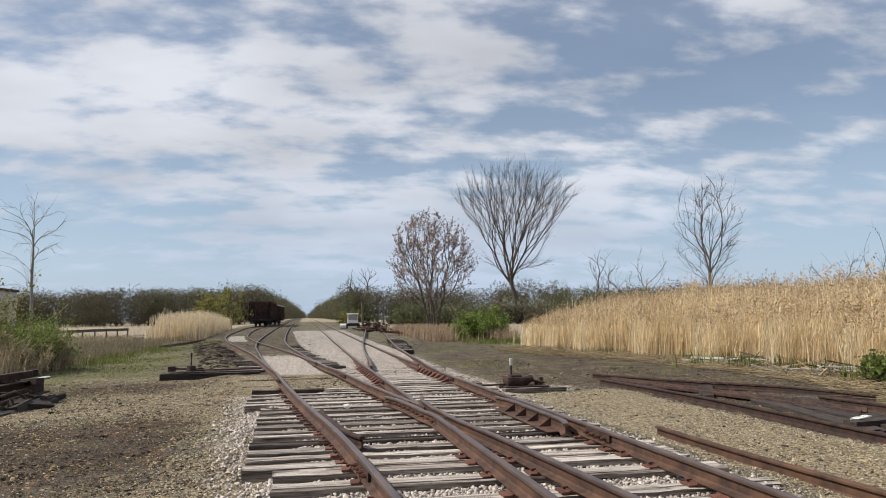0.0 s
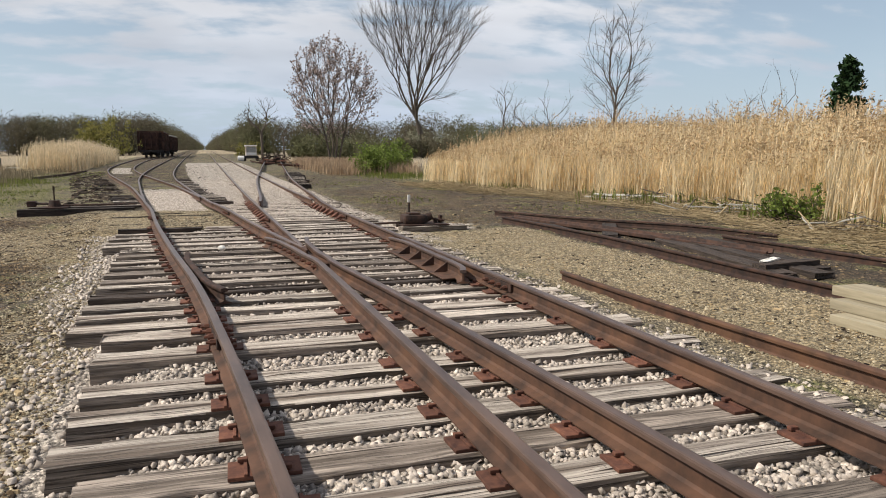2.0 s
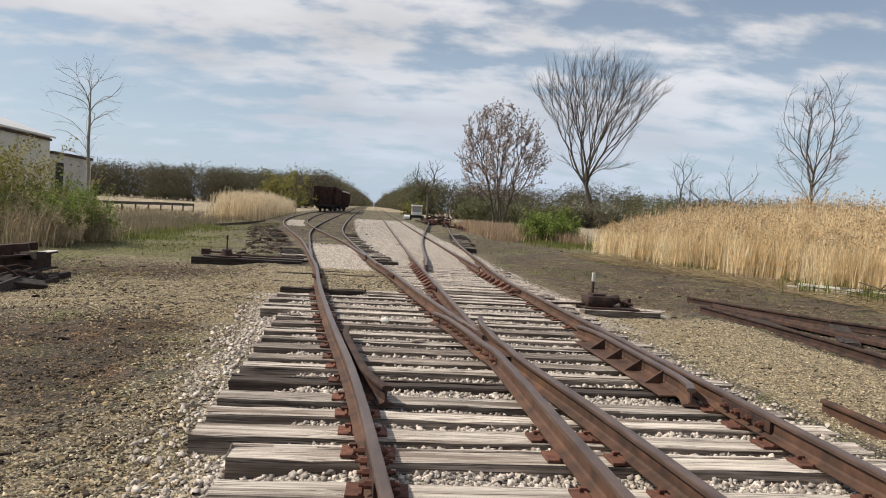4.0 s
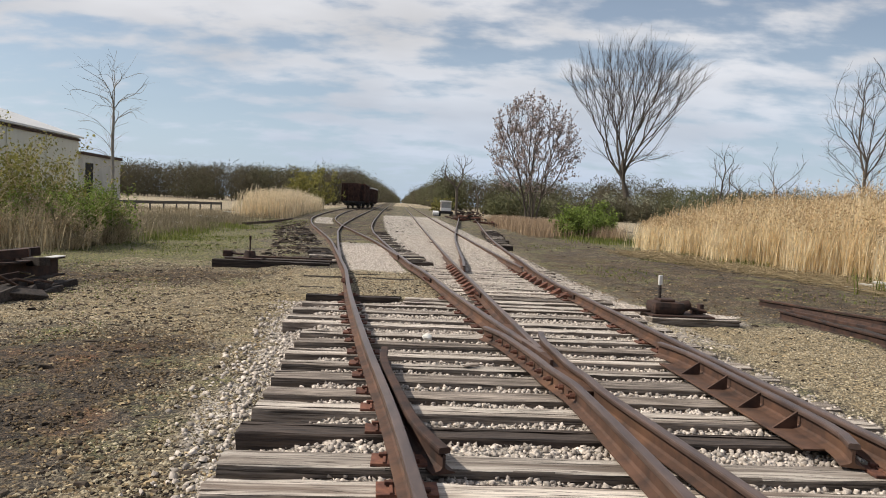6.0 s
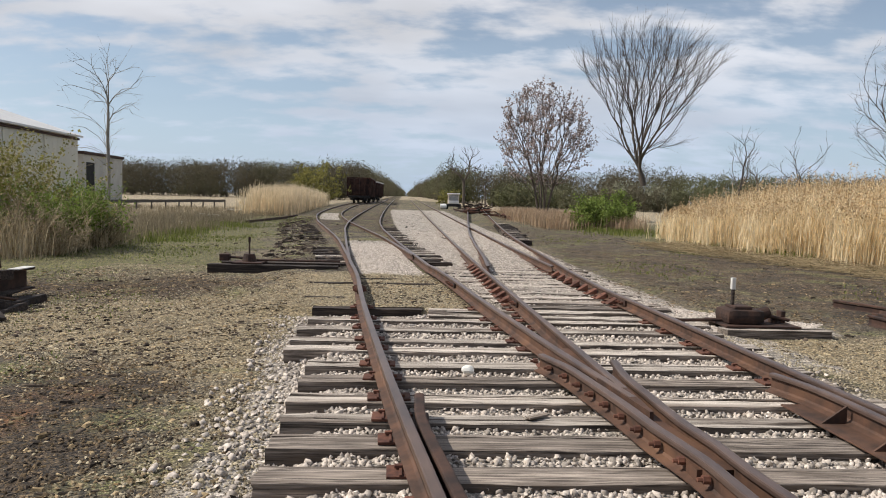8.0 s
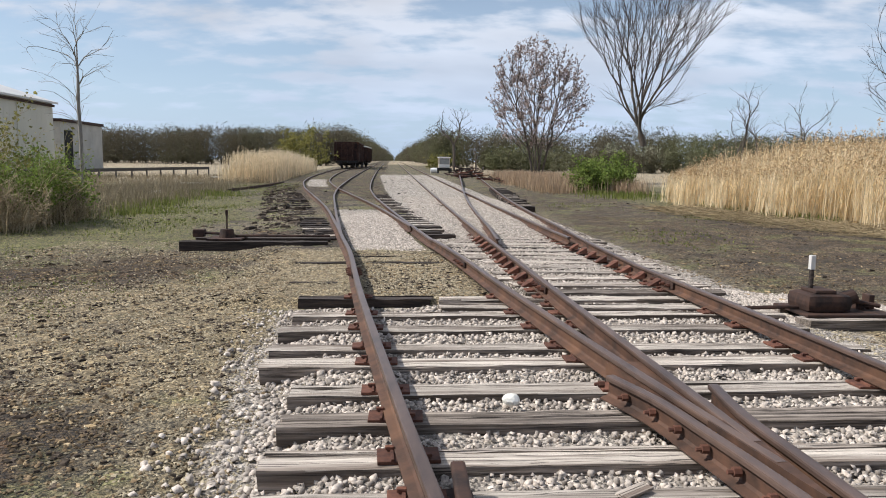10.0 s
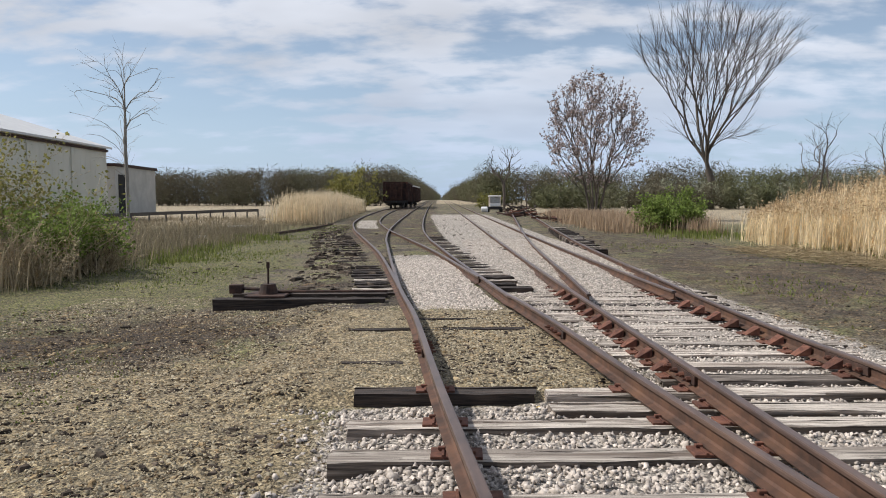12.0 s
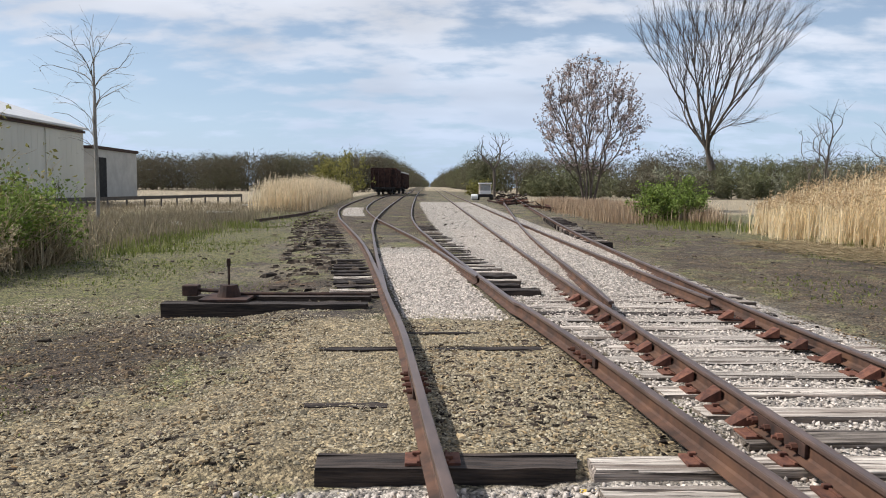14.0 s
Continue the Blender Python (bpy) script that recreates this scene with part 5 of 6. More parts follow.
def reed_bed_right():
    rng = np.random.default_rng(51)
    n = 30000
    y = rng.uniform(-4, 37, n)
    edge = np.interp(y, [-4, 3, 7, 10, 12, 15, 18, 21, 24, 27, 31, 34, 37], [8.2, 9.2, 10.0, 10.8, 11.2, 11.8, 11.7, 11.2, 10.4, 9.7, 9.5, 9.9, 11.0])
    depth = 16 * rng.random(n) ** 1.7
    x = edge + depth + rng.normal(0, 0.25, n) + 0.5 * np.sin(y * 1.9)
    h = 2.3 + 0.35 * np.sin(0.9 * y + 0.5 * x) * 0.6 + rng.normal(0, 0.2, n) + 0.5 * (rng.random(n) < 0.06) * rng.random(n)
    h = h * (0.62 + 0.38 * smooth(0.0, 2.2, depth)) + 0.35 * smooth(12, 4, y)
    h = h * (1 - 0.28 * smooth(24, 36, y) * (1 - smooth(2, 9, depth)))
    reeds("reed_bed", np.stack([x, y], 1), np.maximum(0.8, h), "tall dense bed of dry golden reeds beside the yard", 52)
    # fallen stalks and litter along the front
    m = 9000
    y = rng.uniform(3, 30, m)
    e = np.interp(y, [-4, 3, 7, 10, 12, 15, 18, 21, 24, 27, 31, 34, 37], [8.2, 9.2, 10.0, 10.8, 11.2, 11.8, 11.7, 11.2, 10.4, 9.7, 9.5, 9.9, 11.0])
    x = e - rng.random(m) ** 1.6 * 3.0 + 0.4
    a = rng.uniform(0, 6.28, m)
    z = ground_height(x, y) + rng.uniform(0.01, 0.14, m)
    ln = rng.uniform(0.25, 0.9, m)
    segs = [((x[i], y[i], z[i]), (x[i] + math.cos(a[i]) * ln[i], y[i] + math.sin(a[i]) * ln[i], z[i] + rng.uniform(-0.05, 0.12)), 0.006, 0.004) for i in range(m)]
    tagged(tubes("reed_litter", segs, M_STRAW, sides=3), "fallen dry reed stalks littering the ground", "reeds", kind="stuff")


def reed_bed_left():
    rng = np.random.default_rng(53)
    n = 6500
    y = rng.uniform(53, 95, n)
    x = np.interp(y, [40, 50, 92], [-9.4, -9.2, -11.0]) - 3.2 * rng.random(n) ** 1.3 + rng.normal(0, 0.3, n)
    h = 1.75 + rng.normal(0, 0.2, n) - 0.4 * smooth(56, 53, y) - 0.5 * smooth(60, 90, y)
    reeds("reed_bed_far", np.stack([x, y], 1), np.maximum(0.6, h), "pale dry reeds growing along the track bank", 54, width=0.022, stalk=M_PALEREED, plume=M_PALEREED)


def blades(name, x, y, h, mat, label, seed, width=0.012, spread=0.35):
    """Grass blades as bent narrow strips."""
    rng = np.random.default_rng(seed)
    n = len(x)
    b = np.stack([x, y, ground_height(x, y) - 0.01], 1)
    a = rng.uniform(0, 6.28, n)
    d = np.stack([np.cos(a), np.sin(a), np.zeros(n)], 1)
    u = np.stack([-np.sin(a), np.cos(a), np.zeros(n)], 1) * width
    l = (h * rng.uniform(0.5, 1.3, n))[:, None]
    s = rng.uniform(0.1, 1.0, (n, 1)) * spread
    m = b + d * l * s * 0.35 + np.array([0, 0, 0.6]) * l
    t = b + d * l * s + np.array([0, 0, 0.95]) * l
    v = np.stack([b - u, b + u, m + u * 0.8, m - u * 0.8, t + u * 0.15, t - u * 0.15], 1).reshape(-1, 3)
    f = (np.array([(0, 1, 2, 3), (3, 2, 4, 5)])[None] + (np.arange(n) * 6)[:, None, None]).reshape(-1, 4)
    return tagged(quads(name, v, f, mat), label, "grass", kind="stuff")


reed_bed_right()
reed_bed_left()


def clumps(rng, n, x0, x1, y0, y1, per, r):
    cx, cy = rng.uniform(x0, x1, n), rng.uniform(y0, y1, n)
    x = np.repeat(cx, per) + rng.normal(0, r, n * per)
    y = np.repeat(cy, per) + rng.normal(0, r, n * per)
    return x, y


rng = np.random.default_rng(60)
x, y = clumps(rng, 200, -20, -7.0, 18, 50, 90, 0.5)
blades("green_grass", x, y, np.full(len(x), 0.06), M_GRASS, "tufts of fresh green grass beside the yard", 61, 0.01, 0.7)
x, y = clumps(rng, 900, -32, -9.6, 26, 75, 30, 0.5)
blades("straw_grass", x, y, np.full(len(x), 0.38), M_WEED, "dry grey-brown grass and weeds", 62, 0.008, 0.7)
x, y = rng.uniform(-9.5, -4.6, 15000), rng.uniform(9, 34, 15000)
ok = np.sin(x * 1.3 + y * 0.7) + np.sin(y * 1.1 - x) + rng.normal(0, 0.6, len(x)) > 0.7
blades("yard_moss_grass", x[ok], y[ok], np.full(ok.sum(), 0.03), M_GRASS, "short mossy grass on the gravel yard", 63, 0.01, 0.8)
x, y = clumps(rng, 190, -13.6, -9.5, 19.6, 25.5, 26, 0.3)
blades("dead_stalks", x, y, np.full(len(x), 0.95), M_DEADSTEM, "dead straw stalks standing through the brush", 69, 0.006, 0.5)
x, y = clumps(rng, 420, -17, -9.8, 26, 44, 26, 0.45)
blades("grey_weeds", x, y, np.full(len(x), 0.5), M_WEED, "grey-brown weed stalks in the meadow", 70, 0.007, 0.5)
x, y = clumps(rng, 90, -13.5, -8.6, 25, 40, 60, 0.4)
blades("meadow_grass", x, y, np.full(len(x), 0.2), M_GRASS, "fresh grass patches in the meadow", 72, 0.011, 0.7)
x, y = clumps(rng, 220, 6.4, 11.0, 41, 66, 60, 0.45)
blades("reddish_brush", x, y, np.full(len(x), 0.75), M_REDGRASS, "reddish dry brush along the track bank", 64, 0.012)
x, y = clumps(rng, 60, 7.5, 11.5, 36, 44, 24, 0.4)
blades("bank_grass", x, y, np.full(len(x), 0.25), M_GRASS, "long green grass under the bare tree", 65, 0.016)
x, y = clumps(rng, 30, 9.3, 11.0, 24, 31, 26, 0.3)
blades("reed_edge_grass", x, y, np.full(len(x), 0.28), M_GRASS, "green grass growing at the reed edge", 66, 0.014)
x, y = clumps(rng, 14, 9.6, 11.4, 8, 20, 40, 0.25)
blades("reed_foot_weeds", x, y, np.full(len(x), 0.42), M_GRASS, "green weeds at the foot of the reeds", 67, 0.016)
x, y = rng.uniform(2.8, 9.5, 5000), rng.uniform(15, 36, 5000)
ok = np.sin(x * 0.9 + y * 0.5) + np.sin(y * 0.6 - x) + rng.normal(0, 0.5, len(x)) > 1.0
blades("cinder_grass", x[ok], y[ok], np.full(ok.sum(), 0.06), M_GRASS, "sparse short grass on dark cinders", 68, 0.012, 0.8)


def shrub(name, x, y, height, radius, seed, mat, label, stems=26, count=3800, size=0.05, bare=0.3, twig=None):
    rng = np.random.default_rng(seed)
    out = {}
    spec = dict(bends=5, wander=0.16, lift=0.02, thin=0.004, levels=2, kids=(1.2, 0.75), angle=(0.3, 0.9), shrink=(0.35, 0.6), clear=0)
    for k in range(stems):
        a = rng.uniform(0, 6.28)
        rr = radius * 0.5 * rng.random() ** 0.5
        lean = rng.uniform(0.05, 0.75)
        d = np.array([math.sin(lean) * math.cos(a), math.sin(lean) * math.sin(a), math.cos(lean)])
        grow(rng, (rr * math.cos(a), rr * math.sin(a), 0), d, height * rng.uniform(0.6, 1.05), 0.016, 0, out, spec)
    root = tagged(new(name), label, "bush")
    root.location = (x, y, ground_z(x, y) - 0.03)
    segs = [s for lv, ss in out.items() if lv != "tips" for s in ss]
    tubes("stem_frame", segs, twig or M_TWIG, root, 3)
    ends = np.array([s[1] for s in segs if s[1][2] > height * bare])
    c = ends[rng.integers(0, len(ends), count)] + rng.normal(0, 0.07 * height ** 0.5, (count, 3))
    leaves("foliage", c, size, mat, seed, root)
    return root


shrub("tall_shrub", -12.2, 22.6, 3.1, 1.5, 71, M_OLIVE, "tall tangled shrub with new olive leaves", 46, 9500, 0.055, 0.2, M_DEADSTEM)
shrub("tall_shrub", -14.4, 24.4, 2.6, 1.6, 72, M_OLIVE, "tangled straw-coloured shrub with new olive leaves", 40, 7500, 0.055, 0.2, M_DEADSTEM)
shrub("green_bush", -10.3, 23.8, 1.5, 1.3, 73, M_LEAF, "rounded fresh green bush at the yard edge", 34, 5200, 0.05, 0.25)
shrub("green_bush", -11.4, 25.6, 1.6, 1.3, 74, M_LEAF, "dense fresh green bush beside tangled brush", 34, 5200, 0.05, 0.2)
shrub("brown_brush", -10.9, 20.8, 1.3, 1.3, 75, M_STRAW, "tangle of dead brown stems and straw", 60, 900, 0.04, 0.1, M_DEADSTEM)
shrub("brown_brush", -12.6, 20.4, 1.8, 1.5, 76, M_STRAW, "high tangle of dead straw-coloured stems", 60, 900, 0.04, 0.1, M_DEADSTEM)
shrub("green_bush", -10.3, 22.3, 1.6, 1.2, 83, M_LEAF, "fresh green bush among dead straw stems", 34, 5200, 0.045, 0.3, M_DEADSTEM)
shrub("brown_brush", -9.9, 21.3, 0.95, 1.1, 84, M_STRAW, "low tangle of dead stems at the yard edge", 50, 500, 0.04, 0.1, M_DEADSTEM)
shrub("brown_brush", -9.8, 23.6, 0.9, 1.0, 85, M_STRAW, "low dead stems below a green bush", 50, 500, 0.04, 0.1, M_DEADSTEM)
shrub("brown_brush", -13.8, 28.0, 1.2, 1.6, 77, M_STRAW, "low dead brush in the grass", 40, 700, 0.04, 0.1)
shrub("green_bush", 9.0, 42.8, 1.5, 2.0, 78, M_LEAF, "fresh green bush on the bank below a bare tree", 34, 5200, 0.08, 0.15)
shrub("green_bush", 10.5, 45.6, 1.9, 1.6, 79, M_LEAF, "leafy green bush beside the bare tree", 34, 5200, 0.08, 0.15)
shrub("green_bush", 9.9, 10.2, 0.8, 0.6, 80, M_LEAF, "small green bush at the foot of the reeds", 22, 1500, 0.05, 0.1)
shrub("green_bush", -12.5, 96, 4.6, 2.5, 81, M_OLIVE, "yellow-green budding bush beside the freight car", 30, 3600, 0.16, 0.2)
shrub("green_bush", 5.2, 118, 2.2, 2.0, 82, M_OLIVE, "olive bush beside the far track", 26, 2200, 0.14, 0.1)


# far woods: stems and loose twig crowns, denser low down
def woods(name, xs, ys, hs, label, seed, mat=M_WOODS, per=420, size=0.1):
    rng = np.random.default_rng(seed)
    n = len(xs)
    z = ground_height(xs, ys)
    ht = np.repeat(hs, per)
    k = rng.random(n * per)
    h = ht * (0.06 + 0.94 * k) * rng.uniform(0.85, 1.1, n * per)
    r = ht * 0.42 * np.sqrt(np.clip(1.05 - ((k - 0.55) / 0.52) ** 2, 0.03, 1)) * rng.random(n * per) ** 0.6
    a = rng.uniform(0, 6.28, n * per)
    c = np.stack([np.repeat(xs, per) + r * np.cos(a), np.repeat(ys, per) + r * np.sin(a), np.repeat(z, per) + h], 1)
    o = leaves(name, c, size, mat, seed, long=9.0)
    tagged(o, label, "woods", kind="stuff")
    segs = [((xs[i], ys[i], z[i] - 0.1), (xs[i] + rng.normal(0, 0.4), ys[i], z[i] + hs[i] * 0.8), 0.012 * hs[i], 0.004 * hs[i]) for i in range(n)]
    tagged(tubes(name + "_stems", segs, M_BARK, sides=4), "grey stems of distant bare woods", "woods", kind="stuff")


rng = np.random.default_rng(90)
n = 560
x = -16 - 175 * rng.random(n)
y = 165 + (x + 16) * -0.16 + rng.uniform(0, 30, n)
woods("woods", x, y, rng.normal(7.6, 0.5, n), "dark line of distant budding woods", 91)
n = 230
y = 165 + 700 * rng.random(n) ** 1.5
woods("woods_lane", -14 + rng.normal(0, 1.4, n) + 0.0155 * (y - 165), y, rng.normal(8.0, 0.7, n), "woods along one side of the far track", 92)
n = 240
y = 160 + 700 * rng.random(n) ** 1.5
woods("woods_lane_other", 8.2 - 0.0075 * (y - 160) + np.abs(rng.normal(0, 2.4, n)), y, rng.normal(6.6, 0.8, n), "woods along the other side of the far track", 93)
n = 460
x = 12 + 230 * rng.random(n)
y = 150 - 0.18 * x + rng.uniform(0, 25, n)
woods("woods_beyond", x, y, rng.normal(6.8, 0.8, n), "low dark woods beyond the reed bed", 94)
n = 170
x = 18 + 90 * rng.random(n)
y = 118 - 0.22 * x + rng.uniform(0, 12, n)
woods("blossom_thicket", x, y, rng.normal(3.3, 0.8, n), "thicket with pale spring blossom before the woods", 95, M_BLOSSOM, 70, 0.1)
n = 320
x = 12 + 110 * rng.random(n)
y = 112 - 0.22 * x + rng.uniform(0, 14, n)
woods("brown_thicket", x, y, rng.normal(3.2, 0.7, n), "brown thicket before the distant woods", 96, M_WOODS, 150, 0.11)


# ---- buildings ----
def shed():
    """A long metal building: its side wall and one gable end show."""
    root = tagged(new("metal_building"), "long beige metal building with a pale gabled roof", "building")
    zb = ground_z(-36, 60) - 0.3
    eave, ridge = 6.55, 10.4
    x0, x1, y0, y1 = -57.0, -31.9, 20.0, 74.0
    xm = (x0 + x1) / 2
    bm = bmesh.new()
    n = 0
    for xa, xb, ya, yb in ((x1 - 0.2, x1, y0, y1), (x0, x0 + 0.2, y0, y1)):
        box(bm, xa, xb, ya, yb, zb, eave)
    for ya in (y0 + 0.0, y1 - 0.2):
        vs = [bm.verts.new(p) for yy in (ya, ya + 0.2) for p in ((x0 + 0.2, yy, zb), (x1 - 0.2, yy, zb), (x1 - 0.2, yy, eave), (xm, yy, ridge), (x0 + 0.2, yy, eave))]
        bm.faces.new(vs[:5]); bm.faces.new(vs[5:][::-1])
        for k in range(5):
            bm.faces.new((vs[k], vs[(k + 1) % 5], vs[5 + (k + 1) % 5], vs[5 + k]))
    bmesh.ops.recalc_face_normals(bm, faces=bm.faces)
    part("wall", bm, M_WALL, root)
    bm = bmesh.new()
    for s in (-1, 1):
        e = x1 + 0.35 if s > 0 else x0 - 0.35
        ez = eave - 0.1
        vs = [bm.verts.new(p) for dz in (0.02, 0.2) for p in ((e, y0 - 0.4, ez + dz), (e, y1 + 0.4, ez + dz), (xm, y1 + 0.4, ridge + dz), (xm, y0 - 0.4, ridge + dz))]
        bm.faces.new(vs[4:]); bm.faces.new(vs[:4][::-1])
        for k in range(4):
            bm.faces.new((vs[k], vs[(k + 1) % 4], vs[4 + (k + 1) % 4], vs[4 + k]))
    bmesh.ops.recalc_face_normals(bm, faces=bm.faces)
    part("roof", bm, M_ROOF, root)
    bm = bmesh.new()
    box(bm, x1 + 0.02, x1 + 0.2, y0, y1, eave - 0.34, eave - 0.14, 0.02)
    part("gutter", bm, M_OLDIRON, root, "dark eave gutter")
    for yy in np.arange(y0 + 2, y1, 6.5):
        bm = bmesh.new()
        box(bm, x1 + 0.003, x1 + 0.08, yy, yy + 0.1, zb, eave - 0.3, 0.01)
        part("downpipe", bm, M_WALL, root)
    for yy in np.arange(y0 + 0.5, y1, 0.9):
        bm = bmesh.new()
        box(bm, x1 + 0.002, x1 + 0.012, yy, yy + 0.06, zb, eave - 0.35)
        part("siding_rib", bm, M_WALL, root)


def annex():
    root = tagged(new("grey_building"), "low flat-roofed grey building behind the metal one", "building")
    zb = ground_z(-40, 96) - 0.2
    x0, x1, y0, y1, top = -54.0, -39.0, 92.0, 104.0, 5.9
    bm = bmesh.new()
    box(bm, x0, x1, y0, y1, zb, top)
    part("wall", bm, M_GREYWALL, root)
    bm = bmesh.new()
    box(bm, x0 - 0.2, x1 + 0.2, y0 - 0.2, y1 + 0.2, top, top + 0.35, 0.03)
    part("roof", bm, M_OLDIRON, root, "dark flat roof edge")
    bm = bmesh.new()
    box(bm, x1 + 0.004, x1 + 0.06, y0 + 0.8, y0 + 3.0, zb, top - 0.9)
    part("door", bm, M_DARK, root, "dark open doorway")


shed()
annex()


# ---- freight cars, loader and switch gear ----
def freight_car(x, y, turn, name, label, length, width, height, pale=False):
    root = tagged(new(name), label, "freight car")
    root.location, root.rotation_euler = (x, y, float(rise(y)) + 0.16), (0, 0, radians(turn))
    h0 = 1.0
    bm = bmesh.new()
    for s in (-1, 1):
        box(bm, s * width / 2 - 0.06, s * width / 2 + 0.06, 0, length, h0, height)
        box(bm, -width / 2 + 0.06, width / 2 - 0.06, (0.9 if s < 0 else length - 1.0), (1.0 if s < 0 else length - 0.9), h0, height)
    box(bm, -width / 2 + 0.06, width / 2 - 0.06, 0.9, length - 0.9, h0, h0 + 0.12)
    part("body", bm, M_HOPPER, root)
    bm = bmesh.new()
    for s in (-1, 1):
        box(bm, s * (width / 2 + 0.05) - 0.08, s * (width / 2 + 0.05) + 0.08, -0.05, length + 0.05, height - 0.02, height + 0.13, 0.02)
        box(bm, -width / 2 - 0.03, width / 2 + 0.03, (-0.06 if s < 0 else length - 0.1), (0.1 if s < 0 else length + 0.06), height - 0.016, height + 0.126, 0.02)
    part("top_rim", bm, M_PALE if pale else M_HOPPER, root)
    for s in (-1, 1):
        for k in range(int(length / 1.0) + 1):
            bm = bmesh.new()
            box(bm, s * (width / 2 + 0.12) - 0.05, s * (width / 2 + 0.12) + 0.05, k * 1.0 - 0.06, k * 1.0 + 0.06, h0 - 0.1, height - 0.03, 0.01)
            part("side_post", bm, M_HOPPER, root)
    for k in range(5):
        bm = bmesh.new()
        px = -width / 2 + 0.05 + k * (width - 0.1) / 4
        box(bm, px - 0.05, px + 0.05, -0.03, 0.08, h0 - 0.25, height - 0.02, 0.01)
        part("end_post", bm, M_HOPPER, root)
    bm = bmesh.new()
    box(bm, -width / 2, width / 2, -0.1, 0.15, h0 - 0.3, h0 - 0.03, 0.02)
    box(bm, -width / 2, width / 2, length - 0.15, length + 0.1, h0 - 0.3, h0 - 0.03, 0.02)
    box(bm, -0.3, 0.3, 0.15, length - 0.15, h0 - 0.32, h0 - 0.06, 0.02)
    part("underframe", bm, M_BLACK, root)
    for cy in (1.5, length - 1.5):
        bm = bmesh.new()
        for s in (-1, 1):
            box(bm, s * 0.95 - 0.07, s * 0.95 + 0.07, cy - 1.05, cy + 1.05, 0.32, 0.62, 0.04)
        box(bm, -1.0, 1.0, cy - 0.2, cy + 0.2, 0.4, 0.72, 0.03)
        truck = part("truck", bm, M_BLACK, root)
        for dy in (-0.8, 0.8):
            for s in (-1, 1):
                bm = bmesh.new()
                rod(bm, (s * 0.72, cy + dy, 0.42), (s * 0.82, cy + dy, 0.42), 0.42, n=20)
                rod(bm, (s * 0.68, cy + dy, 0.42), (s * 0.72, cy + dy, 0.42), 0.45, n=20)
                part("wheel", bm, M_BLACK, truck)
    bm = bmesh.new()
    rod(bm, (0, -0.1, 0.82), (0, -0.6, 0.82), 0.07)
    box(bm, -0.14, 0.14, -0.8, -0.55, 0.7, 0.95, 0.04)
    part("coupler", bm, M_BLACK, root)
    for z in (0.6, 0.95, 1.3):
        bm = bmesh.new()
        rod(bm, (width / 2 - 0.5, -0.12, h0 + z - 0.6), (width / 2 - 0.1, -0.12, h0 + z - 0.6), 0.015, n=6)
        part("grab_iron", bm, M_BLACK, root)


def car_x(y):
    return ax(y) + 0.75


freight_car(car_x(101), 101, -1.0, "hopper_car", "rusted dark hopper car with ribbed ends on the track", 10.5, 2.9, 3.25)
freight_car(car_x(113.5), 113.5, -3.0, "hopper_car", "second rusted freight car with a pale top rim", 10.0, 2.75, 2.95, pale=True)


def loader(x, y):
    root = tagged(new("track_machine"), "small faded cream cab machine parked beside the track", "machine")
    root.location = (x, y, ground_z(x, y))
    bm = bmesh.new()
    box(bm, -0.75, 0.75, 0, 1.9, 0.3, 0.62, 0.05)
    part("chassis", bm, M_BLACK, root)
    bm = bmesh.new()
    for px in (-0.62, 0.54):
        for py in (0.12, 1.3):
            box(bm, px, px + 0.09, py, py + 0.09, 0.62, 1.72)
    box(bm, -0.62, 0.63, 0.12, 1.39, 0.62, 1.02, 0.02)
    part("cab", bm, M_CREAM, root, "faded cream cab body")
    bm = bmesh.new()
    box(bm, -0.7, 0.71, 0.0, 1.5, 1.72, 1.86, 0.05)
    part("roof", bm, M_CLEANWHITE, root, "white cab roof")
    bm = bmesh.new()
    box(bm, -0.53, 0.54, 0.14, 0.17, 1.02, 1.7)
    part("windscreen", bm, M_GLASS, root)
    bm = bmesh.new()
    box(bm, -0.6, 0.61, 0.05, 0.118, 0.66, 1.0, 0.01)
    part("front_panel", bm, M_CLEANWHITE, root, "pale front panel")
    for s in (-1, 1):
        for py in (0.35, 1.5):
            bm = bmesh.new()
            rod(bm, (s * 0.6, py, 0.3), (s * 0.86, py, 0.3), 0.32, n=16)
            part("wheel", bm, M_BLACK, root)
    tank = tagged(new("white_tank"), "white drum lying beside the cab machine", "drum")
    tank.location = (x - 1.15, y - 0.1, ground_z(x - 1.15, y))
    bm = bmesh.new()
    rod(bm, (-0.4, 0, 0.3), (0.25, 0, 0.3), 0.3, n=20)
    rod(bm, (0.25, 0, 0.3), (0.32, 0, 0.3), 0.3, 0.2, n=20)
    part("shell", bm, M_CLEANWHITE, tank)


loader(4.3, 89.0)


